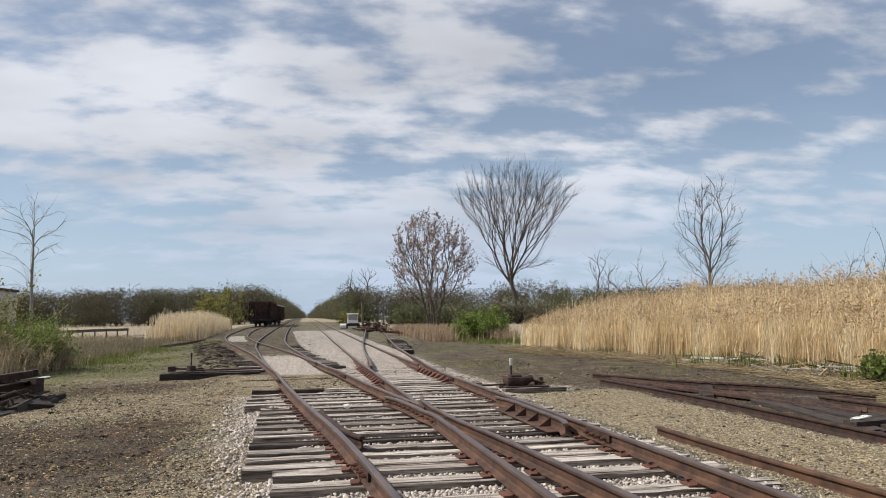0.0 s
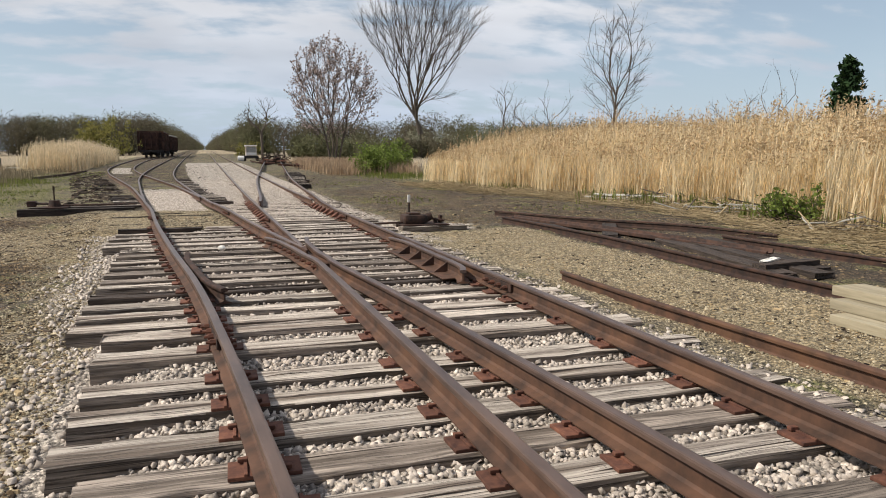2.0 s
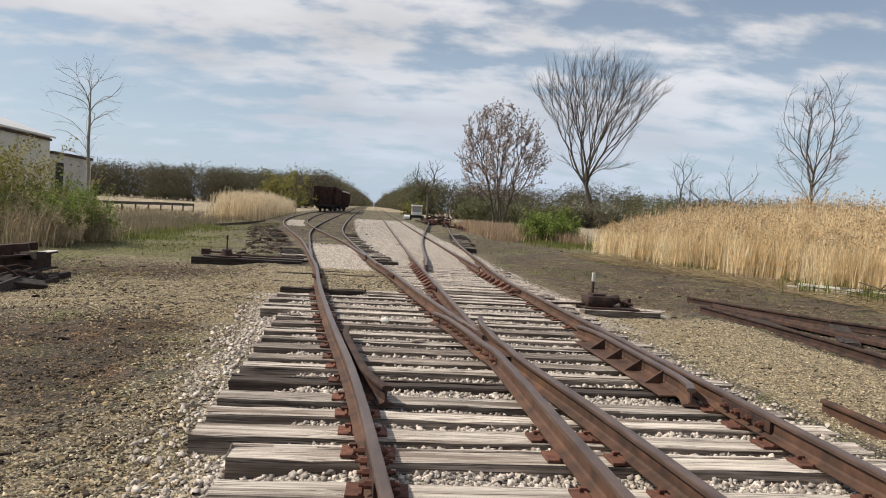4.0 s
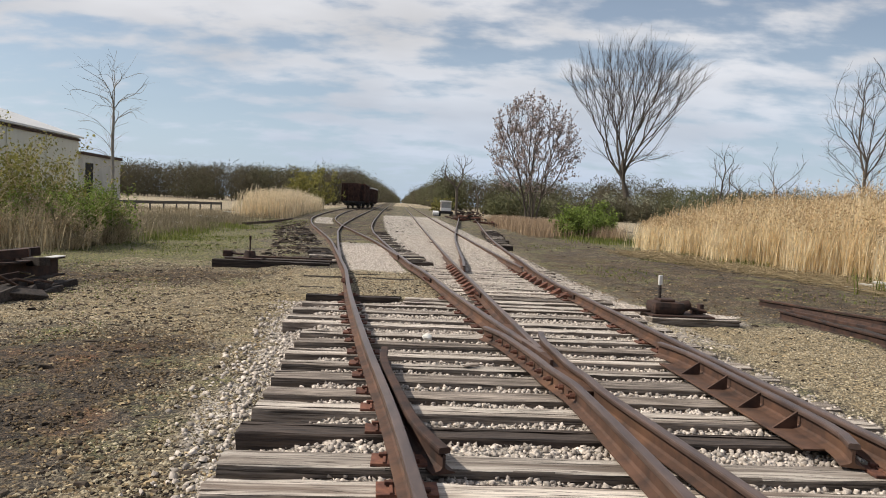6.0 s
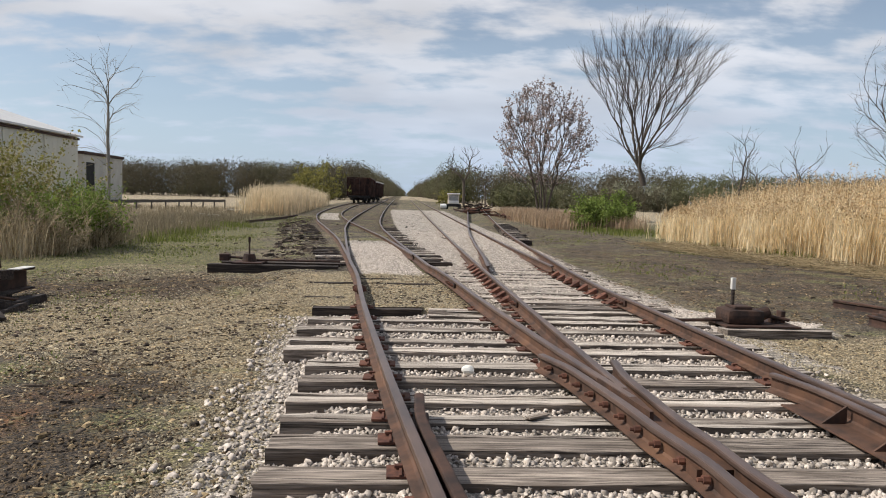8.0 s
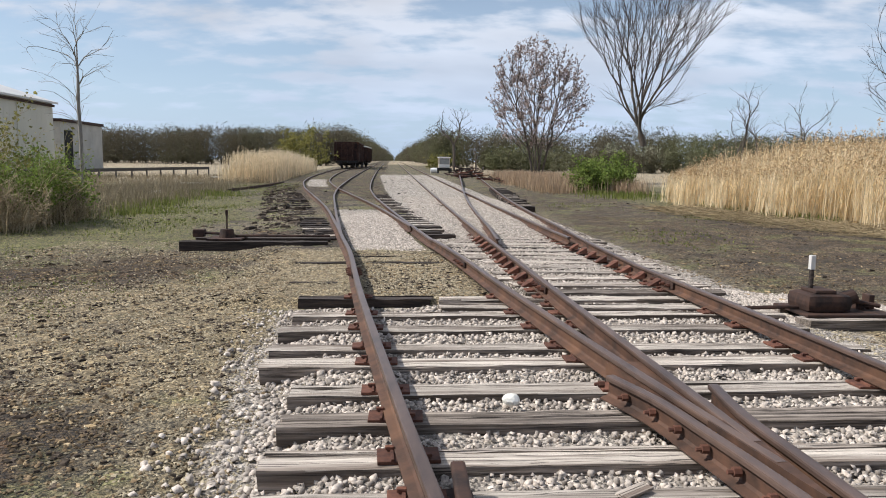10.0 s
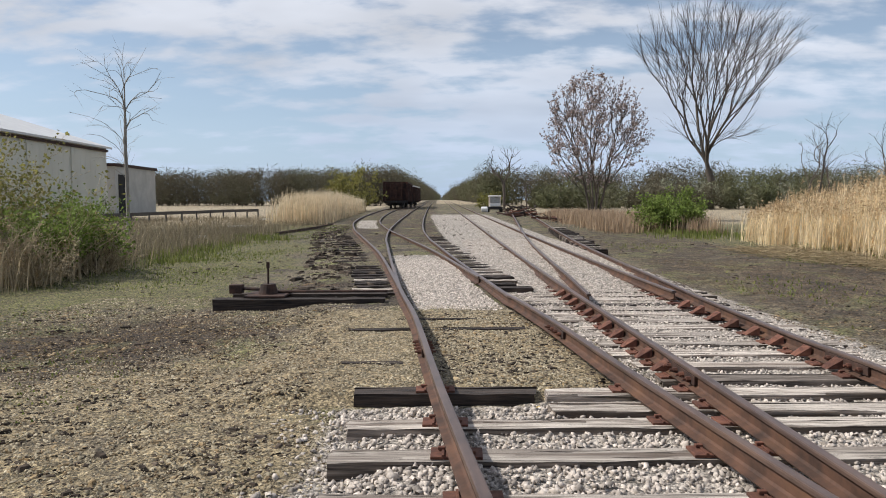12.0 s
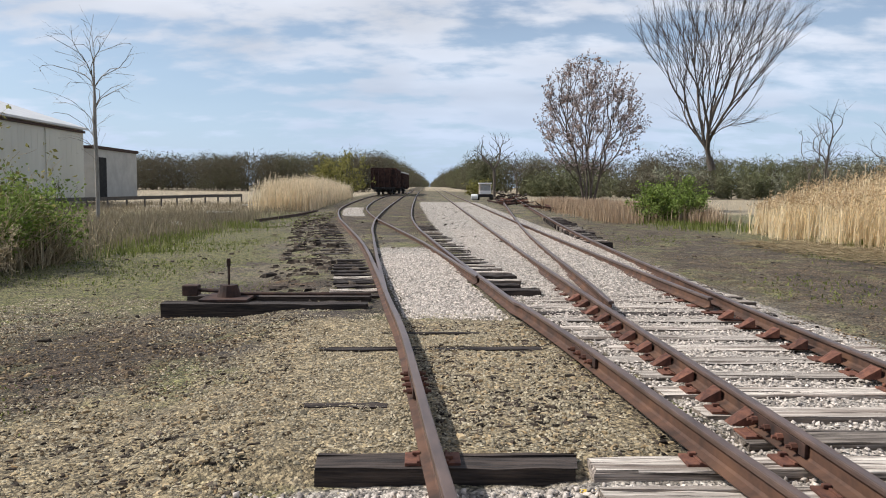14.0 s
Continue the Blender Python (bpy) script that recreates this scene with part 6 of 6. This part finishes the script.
def scrap(name, label, x, y, wx, wy, n, seed, h=0.8, longest=2.2, thick=(0.03, 0.09), mats=None):
    """A heap of bent bars and broken timbers, one thing."""
    rng = random.Random(seed)
    root = tagged(new(name), label, "scrap heap")
    root.location = (x, y, ground_z(x, y))
    for k in range(n):
        bm = bmesh.new()
        l = rng.uniform(0.5, longest)
        m = Matrix.Translation((rng.uniform(-wx, wx), rng.uniform(-wy, wy), rng.uniform(0.05, h))) @ Euler((rng.uniform(-0.25, 0.25), rng.uniform(-0.3, 0.3), rng.uniform(0, 3.1))).to_matrix().to_4x4()
        s = rng.uniform(*thick)
        box(bm, -l / 2, l / 2, -s, s, -s * 0.7, s * 0.7, s * 0.12, m)
        part("bar", bm, rng.choice(mats or (M_OLDIRON, M_TIEDARK, M_PLATE)), root)


scrap("scrap_heap", "heap of rusted scrap bars beside the cab machine", 7.4, 92, 1.7, 1.4, 46, 5, 0.6, 1.9, (0.03, 0.08), (M_OLDIRON, M_TIEDARK))
scrap("scrap_heap", "heap of dark old timbers along the track bank", 6.8, 60, 0.9, 5.5, 40, 6, 0.25, 3.2)
scrap("scrap_heap", "heap of dark old timbers and iron by the track", 5.2, 74, 1.2, 5.0, 30, 8, 0.3, 3.0)


scrap("dead_wood_heap", "heap of dead brown branches at the reed edge", 10.3, 12.6, 0.8, 1.3, 48, 15, 0.35, 1.5, (0.006, 0.022), (M_TWIG, M_STRAW, M_GREYPLANK))
scrap("dead_wood_heap", "low heap of broken branches at the reed edge", 10.9, 16.6, 0.6, 1.1, 34, 16, 0.3, 1.4, (0.006, 0.02), (M_TWIG, M_STRAW, M_GREYPLANK))
scrap("dead_wood_heap", "dead wood lying at the foot of the reeds", 9.6, 8.6, 0.6, 1.2, 34, 19, 0.3, 1.4, (0.006, 0.02), (M_TWIG, M_STRAW, M_GREYPLANK))


def switch_stand(x, y, rail_x, label, head, seed, dark=True):
    """Two head blocks, and on them the stand with its weighted lever."""
    far = x - 0.75 if rail_x > x else x + 0.45
    x0, x1 = (far, rail_x) if rail_x > x else (rail_x, far)
    for k, dy in enumerate((0.0, 0.62)):
        tie(x0 + 0.12 * k, x1, y - 0.5 + dy, head, dark=dark, turn=0.6, group="head blocks", label="long dark head block timber under a switch stand" if dark else "long grey head block timber under a switch stand", seed=seed + k, width=0.24)
    z = head + float(rise(y))
    root = tagged(new("switch_stand"), label, "switch stand")
    root.location = (x, y - 0.2, z)
    bm = bmesh.new()
    box(bm, -0.3, 0.3, -0.32, 0.32, 0, 0.03, 0.006)
    part("base_plate", bm, M_OLDIRON, root)
    bm = bmesh.new()
    r0 = bmesh.ops.create_cone(bm, segments=16, radius1=0.15, radius2=0.11, depth=0.15, cap_ends=True)
    bmesh.ops.translate(bm, verts=r0["verts"], vec=(0, 0, 0.105))
    part("housing", bm, M_OLDIRON, root)
    bm = bmesh.new()
    rod(bm, (0, 0, 0.17), (0, 0, 0.5), 0.016)
    box(bm, -0.022, 0.022, -0.022, 0.022, 0.42, 0.52, 0.006)
    part("mast", bm, M_OLDIRON if head > 0.01 else M_GREYPLANK, root)
    bm = bmesh.new()
    s = -1 if rail_x > x else 1
    rod(bm, (0, 0, 0.09), (s * 0.5, 0.05, 0.11), 0.025)
    box(bm, s * 0.5 - 0.1, s * 0.5 + 0.1, -0.03, 0.14, 0.03, 0.17, 0.02)
    part("lever", bm, M_OLDIRON, root, "weighted throw lever")
    bm = bmesh.new()
    rod(bm, (0, 0.1, 0.05), (rail_x - x, 0.12, 0.05), 0.02)
    part("throw_rod", bm, M_OLDIRON, root)


switch_stand(-4.6, 18.5, -2.78, "dark iron switch stand with a short mast on timbers", 0.05, 201)


def low_switch_stand(x, y, z):
    """A squat rounded case on two grey timbers, a short mast with a pale tip and the latch posts of its lever."""
    for k, dy in enumerate((-0.32, 0.3)):
        tie(2.2 + 0.06 * k, x + 0.95 - 0.2 * k, y + dy, z, dark=False, turn=0.6, group="head blocks", label="long grey head block timber under a switch stand", seed=211 + k, width=0.24)
    root = tagged(new("switch_stand"), "black iron switch stand with a short pale-tipped mast", "switch stand")
    root.location = (x, y, z)
    bm = bmesh.new()
    box(bm, -0.28, 0.62, -0.3, 0.34, 0, 0.025, 0.006)
    part("base_plate", bm, M_OLDIRON, root)
    bm = bmesh.new()
    box(bm, -0.22, 0.24, -0.2, 0.22, 0.02, 0.2, 0.07)
    box(bm, -0.12, 0.1, -0.14, 0.14, 0.19, 0.235, 0.02)
    part("housing", bm, M_OLDIRON, root)
    bm = bmesh.new()
    r0 = bmesh.ops.create_cone(bm, segments=14, radius1=0.085, radius2=0.07, depth=0.14, cap_ends=True)
    bmesh.ops.rotate(bm, verts=r0["verts"], cent=(0, 0, 0), matrix=Euler((0, radians(70), 0)).to_matrix())
    bmesh.ops.translate(bm, verts=r0["verts"], vec=(0.28, -0.03, 0.14))
    part("hub", bm, M_OLDIRON, root)
    bm = bmesh.new()
    rod(bm, (-0.08, 0.02, 0.2), (-0.08, 0.02, 0.44), 0.024, n=8)
    part("mast", bm, M_TIEDARK, root)
    bm = bmesh.new()
    box(bm, -0.105, -0.055, -0.005, 0.045, 0.42, 0.56, 0.006)
    part("mast_tip", bm, M_PALE, root, "pale weathered mast tip")
    bm = bmesh.new()
    rod(bm, (0.3, -0.05, 0.12), (0.58, -0.08, 0.07), 0.022, n=8)
    part("lever", bm, M_OLDIRON, root, "short throw lever")
    for px, h in ((0.44, 0.11), (0.54, 0.17)):
        bm = bmesh.new()
        box(bm, px - 0.03, px + 0.03, -0.02, 0.1, 0.02, h, 0.012)
        part("latch_post", bm, M_OLDIRON, root)
    bm = bmesh.new()
    rod(bm, (-0.2, 0.0, 0.05), (-0.98, 0.02, 0.03), 0.02)
    part("throw_rod", bm, M_OLDIRON, root)


low_switch_stand(2.56, 11.86, 0.0)


# ---- loose things in the yard ----
def laid_rail(pts, z, label, mat=M_RUST, roll=False):
    prof = RAIL if not roll else [(h - 0.07, 0.068 + a) for a, h in RAIL]
    line = spline(pts, 0.4)
    if roll:
        v, f = sweep(line, prof, z)
        return tagged(mesh_object("loose_rail", v, f, mat), label, "rail", "loose rails")
    v, f = sweep(line, BASE, z)
    ob = tagged(mesh_object("loose_rail", v, f, mat), label, "rail", "loose rails")
    v, f = sweep(line, HEAD, z)
    mesh_object("rail_head", v, f, mat, ob)
    return ob


laid_rail([(2.75, -4), (2.62, 1), (2.53, 4), (2.55, 5.75)], -0.1, "rusted spare rail lying loose on tan gravel")
laid_rail([(4.62, -2), (4.62, 4.2), (4.72, 6.5), (4.8, 9), (4.68, 12.6)], -0.1, "dark rusted old rail lying on cinders", M_OLDIRON)
laid_rail([(6.7, -3), (6.7, 5), (6.62, 8.2)], -0.1, "dark old rail lying near the reeds", M_OLDIRON)
laid_rail([(5.15, 14.2), (6.1, 11.8), (7.2, 9.9), (7.5, 8.0)], -0.1, "dark bent old rail lying across the cinders", M_OLDIRON)
laid_rail([(5.1, 13.1), (5.7, 9.6), (6.1, 6.6)], -0.1, "dark thin old rail lying among timbers", M_OLDIRON, True)
laid_rail([(-9.4, 40.5), (-8.7, 47), (-8.4, 52)], -0.12, "dark old rail lying along the grassy bank edge", M_OLDIRON)


def loose_timber(x, y, length, turn, z, label, mat, width=0.22, thick=0.16, name="loose_timber", group="loose timbers", seed=1, tilt=0.0):
    ob = new(name, tie_mesh(name, length, mat, seed, width, thick))
    ob.location, ob.rotation_euler = (x, y, z + thick), (0, radians(tilt), radians(turn))
    return tagged(ob, label, "timber", group)


for k, (tx, ty, ln, tn, zz) in enumerate(((5.1, 5.2, 3.6, 78, -0.1), (5.45, 5.0, 4.2, 80, -0.09), (5.8, 5.4, 3.4, 76, -0.1), (5.3, 9.4, 2.4, 60, -0.1), (6.2, 9.0, 2.0, 100, -0.11), (5.0, 9.8, 2.6, 84, -0.11))):
    loose_timber(tx, ty, ln, tn, zz, "dark old plank lying on cinders between old rails", M_TIEDARK, 0.26, 0.07, seed=300 + k)
loose_timber(5.0, 5.55, 1.0, 10, -0.1, "short dark timber block lying among old rails", M_TIEDARK, 0.2, 0.13, seed=310)
loose_timber(5.1, 5.6, 0.5, 30, 0.03, "short white board on a dark block", M_WHITEPLANK, 0.09, 0.02, name="white_board", group="", seed=311)
# sawn beams in a stepped stack
for k, (bx0, by0, bz) in enumerate(((3.93, 3.28, -0.1), (4.11, 3.46, 0.0), (4.27, 3.6, 0.1))):
    if k:
        bz = -0.1 + 0.085 * k
    bm = bmesh.new()
    box(bm, -0.17, 0.17, -5.0, 0, 0, 0.082, 0.008)
    o = part("sawn_beam", bm, M_LUMBER)
    o.location, o.rotation_euler = (bx0, by0, bz), (0, 0, radians(-2))
    tagged(o, "tan sawn beam in a stepped stack on gravel", "beam", "stacked beams")
# bleached boards at the reeds
for k in range(3):
    loose_timber(9.9 + 0.1 * k, 19.2 - 0.35 * k, 1.7, -68 + 6 * k, -0.1 + 0.09 * k, "bleached grey board lying at the reed edge", M_GREYPLANK, 0.2, 0.05, name="grey_board", group="bleached boards", seed=320 + k)
# pale boards in the grass
for k, (px, py, tn, ln) in enumerate(((-14.4, 50.5, -8, 1.5), (-16.6, 67.5, -4, 1.4), (-11.9, 37.2, -12, 0.5))):
    loose_timber(px, py, ln, tn, ground_z(px, py) + 0.12, "white board lying in the grass", M_WHITEPLANK, 0.25, 0.12, name="white_board", group="white boards", seed=330 + k)


def beam_pile():
    """A heap of old iron beams and timbers at the edge of the brush."""
    rng = random.Random(17)
    root = tagged(new("beam_pile"), "pile of rusted iron beams and dark timbers by the brush", "scrap heap")
    z0 = ground_z(-7.4, 13) - 0.02
    root.location = (0, 0, z0)
    def channel(px, py, pz, ln, deep, wide, turn, mat, web=0.03, tilt=0.0):
        """A channel lying with its open side towards the track."""
        bm = bmesh.new()
        m = Matrix.Translation((px, py, pz)) @ Euler((0, radians(tilt), radians(-90 + turn))).to_matrix().to_4x4()
        box(bm, 0, ln, -web, 0, 0, deep, 0.004, m)
        box(bm, 0, ln, -web, wide, deep, deep + web, 0.004, m)
        box(bm, 0, ln, -web, wide, -web, 0, 0.004, m)
        part("beam", bm, mat, root)

    # two deep channels on edge, stacked timbers inside and behind them
    channel(-6.95, 14.2, 0.16, 6.4, 0.25, 0.12, -4, M_OLDIRON)
    # lower channel in the dark timber colour, to paint in the shade down there
    channel(-6.85, 13.6, 0.02, 5.2, 0.13, 0.12, -2, M_TIEDARK, tilt=1)
    rows = [(-7.25, 14.0, 6.2, 0.0, 0.34, M_TIEDARK), (-7.62, 14.2, 6.0, 0.0, 0.36, M_TIEDARK), (-8.02, 14.0, 6.0, -0.02, 0.36, M_OLDIRON), (-8.4, 14.1, 5.6, -0.02, 0.34, M_TIEDARK),
            (-7.3, 13.9, 5.8, 0.28, 0.2, M_OLDIRON), (-7.55, 14.25, 5.6, 0.29, 0.18, M_RUST), (-7.85, 13.8, 5.4, 0.28, 0.2, M_TIEDARK), (-8.2, 14.0, 5.4, 0.26, 0.22, M_OLDIRON),
            (-6.72, 12.9, 4.2, -0.03, 0.14, M_TIEDARK)]
    for px, py, ln, pz, s, mat in rows:
        bm = bmesh.new()
        m = Matrix.Translation((px, py, pz)) @ Euler((0, radians(rng.uniform(-0.6, 1.0)), radians(-93 + rng.uniform(-2, 2)))).to_matrix().to_4x4()
        box(bm, 0, ln, -s / 2, s / 2, 0, s * 0.82, 0.012, m)
        part("beam", bm, mat, root)
    # dark rubble of broken timber ends, added along the foot to stand for shade
    for k in range(16):
        bm = bmesh.new()
        m = Matrix.Translation((rng.uniform(-6.75, -6.35), rng.uniform(9.6, 13.3), rng.uniform(-0.04, 0.06))) @ Euler((rng.uniform(-0.4, 0.4), radians(rng.uniform(-14, 14)), 1.5 + rng.uniform(-0.7, 0.7))).to_matrix().to_4x4()
        q = rng.uniform(0.06, 0.11)
        box(bm, -rng.uniform(0.25, 0.6), rng.uniform(0.25, 0.5), -q, q, 0, q * 1.5, 0.015, m)
        part("timber_end", bm, M_TIEDARK, root)
    # bent bars and slats leaning on the front
    for y0, y1, h in ((13.5, 12.2, 0.12), (13.2, 11.2, 0.2), (12.4, 11.0, 0.3), (12.9, 11.9, 0.06)):
        bm = bmesh.new()
        rod(bm, (-6.5, y0, 0.03), (-6.62, (y0 + y1) / 2, h + 0.06), 0.022, n=6)
        rod(bm, (-6.62, (y0 + y1) / 2, h + 0.06), (-6.7, y1, h), 0.022, n=6)
        part("bar", bm, M_RUST, root)
    for k in range(9):
        bm = bmesh.new()
        px, py = rng.uniform(-8.6, -7.2), rng.uniform(10.5, 14.2)
        m = Matrix.Translation((px, py, rng.uniform(0.2, 0.46))) @ Euler((0, radians(rng.uniform(-8, 8)), rng.uniform(-0.6, 0.6))).to_matrix().to_4x4()
        box(bm, -0.7, 0.7, -0.09, 0.09, 0, 0.13, 0.012, m)
        part("beam", bm, rng.choice((M_OLDIRON, M_TIEDARK)), root)
    for k in range(12):
        bm = bmesh.new()
        rod(bm, (rng.uniform(-8.4, -6.7), rng.uniform(10, 14.4), rng.uniform(0.05, 0.3)), (rng.uniform(-8.4, -6.5), rng.uniform(10, 14.6), rng.uniform(0.03, 0.4)), 0.012, n=5)
        part("bar", bm, M_STRAW if k % 2 else M_OLDIRON, root)
    bm = bmesh.new()
    box(bm, -6.98, -6.82, 13.72, 14.19, 0.441, 0.455, 0.003)
    part("pale_cap", bm, M_PALE, root, "pale painted end cap")


beam_pile()


def fence():
    root = tagged(new("rail_fence"), "low weathered rail fence across the grass", "fence")
    a, b = np.array([-26.5, 56.0]), np.array([-19.8, 80.0])
    n = 13
    prev = None
    for k in range(n):
        p = a + (b - a) * k / (n - 1)
        z = ground_z(*p)
        bm = bmesh.new()
        rod(bm, (p[0], p[1], z - 0.1), (p[0], p[1], z + 0.85), 0.08, 0.07)
        part("post", bm, M_FENCE, root)
        if prev is not None:
            bm = bmesh.new()
            for h in (0.72,):
                q0, q1 = Vector((prev[0], prev[1], prev[2] + h)), Vector((p[0], p[1], z + h))
                d = (q1 - q0).length
                m = Matrix.Translation(q0) @ (q1 - q0).to_track_quat("X", "Z").to_matrix().to_4x4()
                box(bm, 0, d, -0.03, 0.03, -0.13, 0.13, 0.01, m)
            part("rail_board", bm, M_FENCE, root)
        prev = (p[0], p[1], z)


fence()
# small finds on the bed
stone = bmesh.new()
bmesh.ops.create_icosphere(stone, subdivisions=2, radius=0.055)
for v in stone.verts:
    v.co *= 1 + 0.16 * noise.noise(v.co * 25)
    v.co.z *= 0.7
o = part("white_rock", stone, M_WHITEPLANK, smooth=False)
o.location = (-0.96, 9.1, 0.03)
tagged(o, "single white rock lying on a tie", "rock")
bm = bmesh.new()
box(bm, -0.045, 0.045, -0.02, 0.02, 0, 0.008, 0.002)
o = part("yellow_scrap", bm, M_YELLOW)
o.location = (-1.22, 12.42, -0.07)
tagged(o, "small faded yellow scrap lying in ballast", "scrap")
bm = bmesh.new()
box(bm, -0.09, 0.09, -0.035, 0.035, 0, 0.012, 0.003)
o = part("wood_splinter", bm, M_TIE)
o.location, o.rotation_euler = (-0.62, 7.9, 0.004), (0, 0, 0.6)
tagged(o, "grey wood splinter lying on a tie", "splinter")
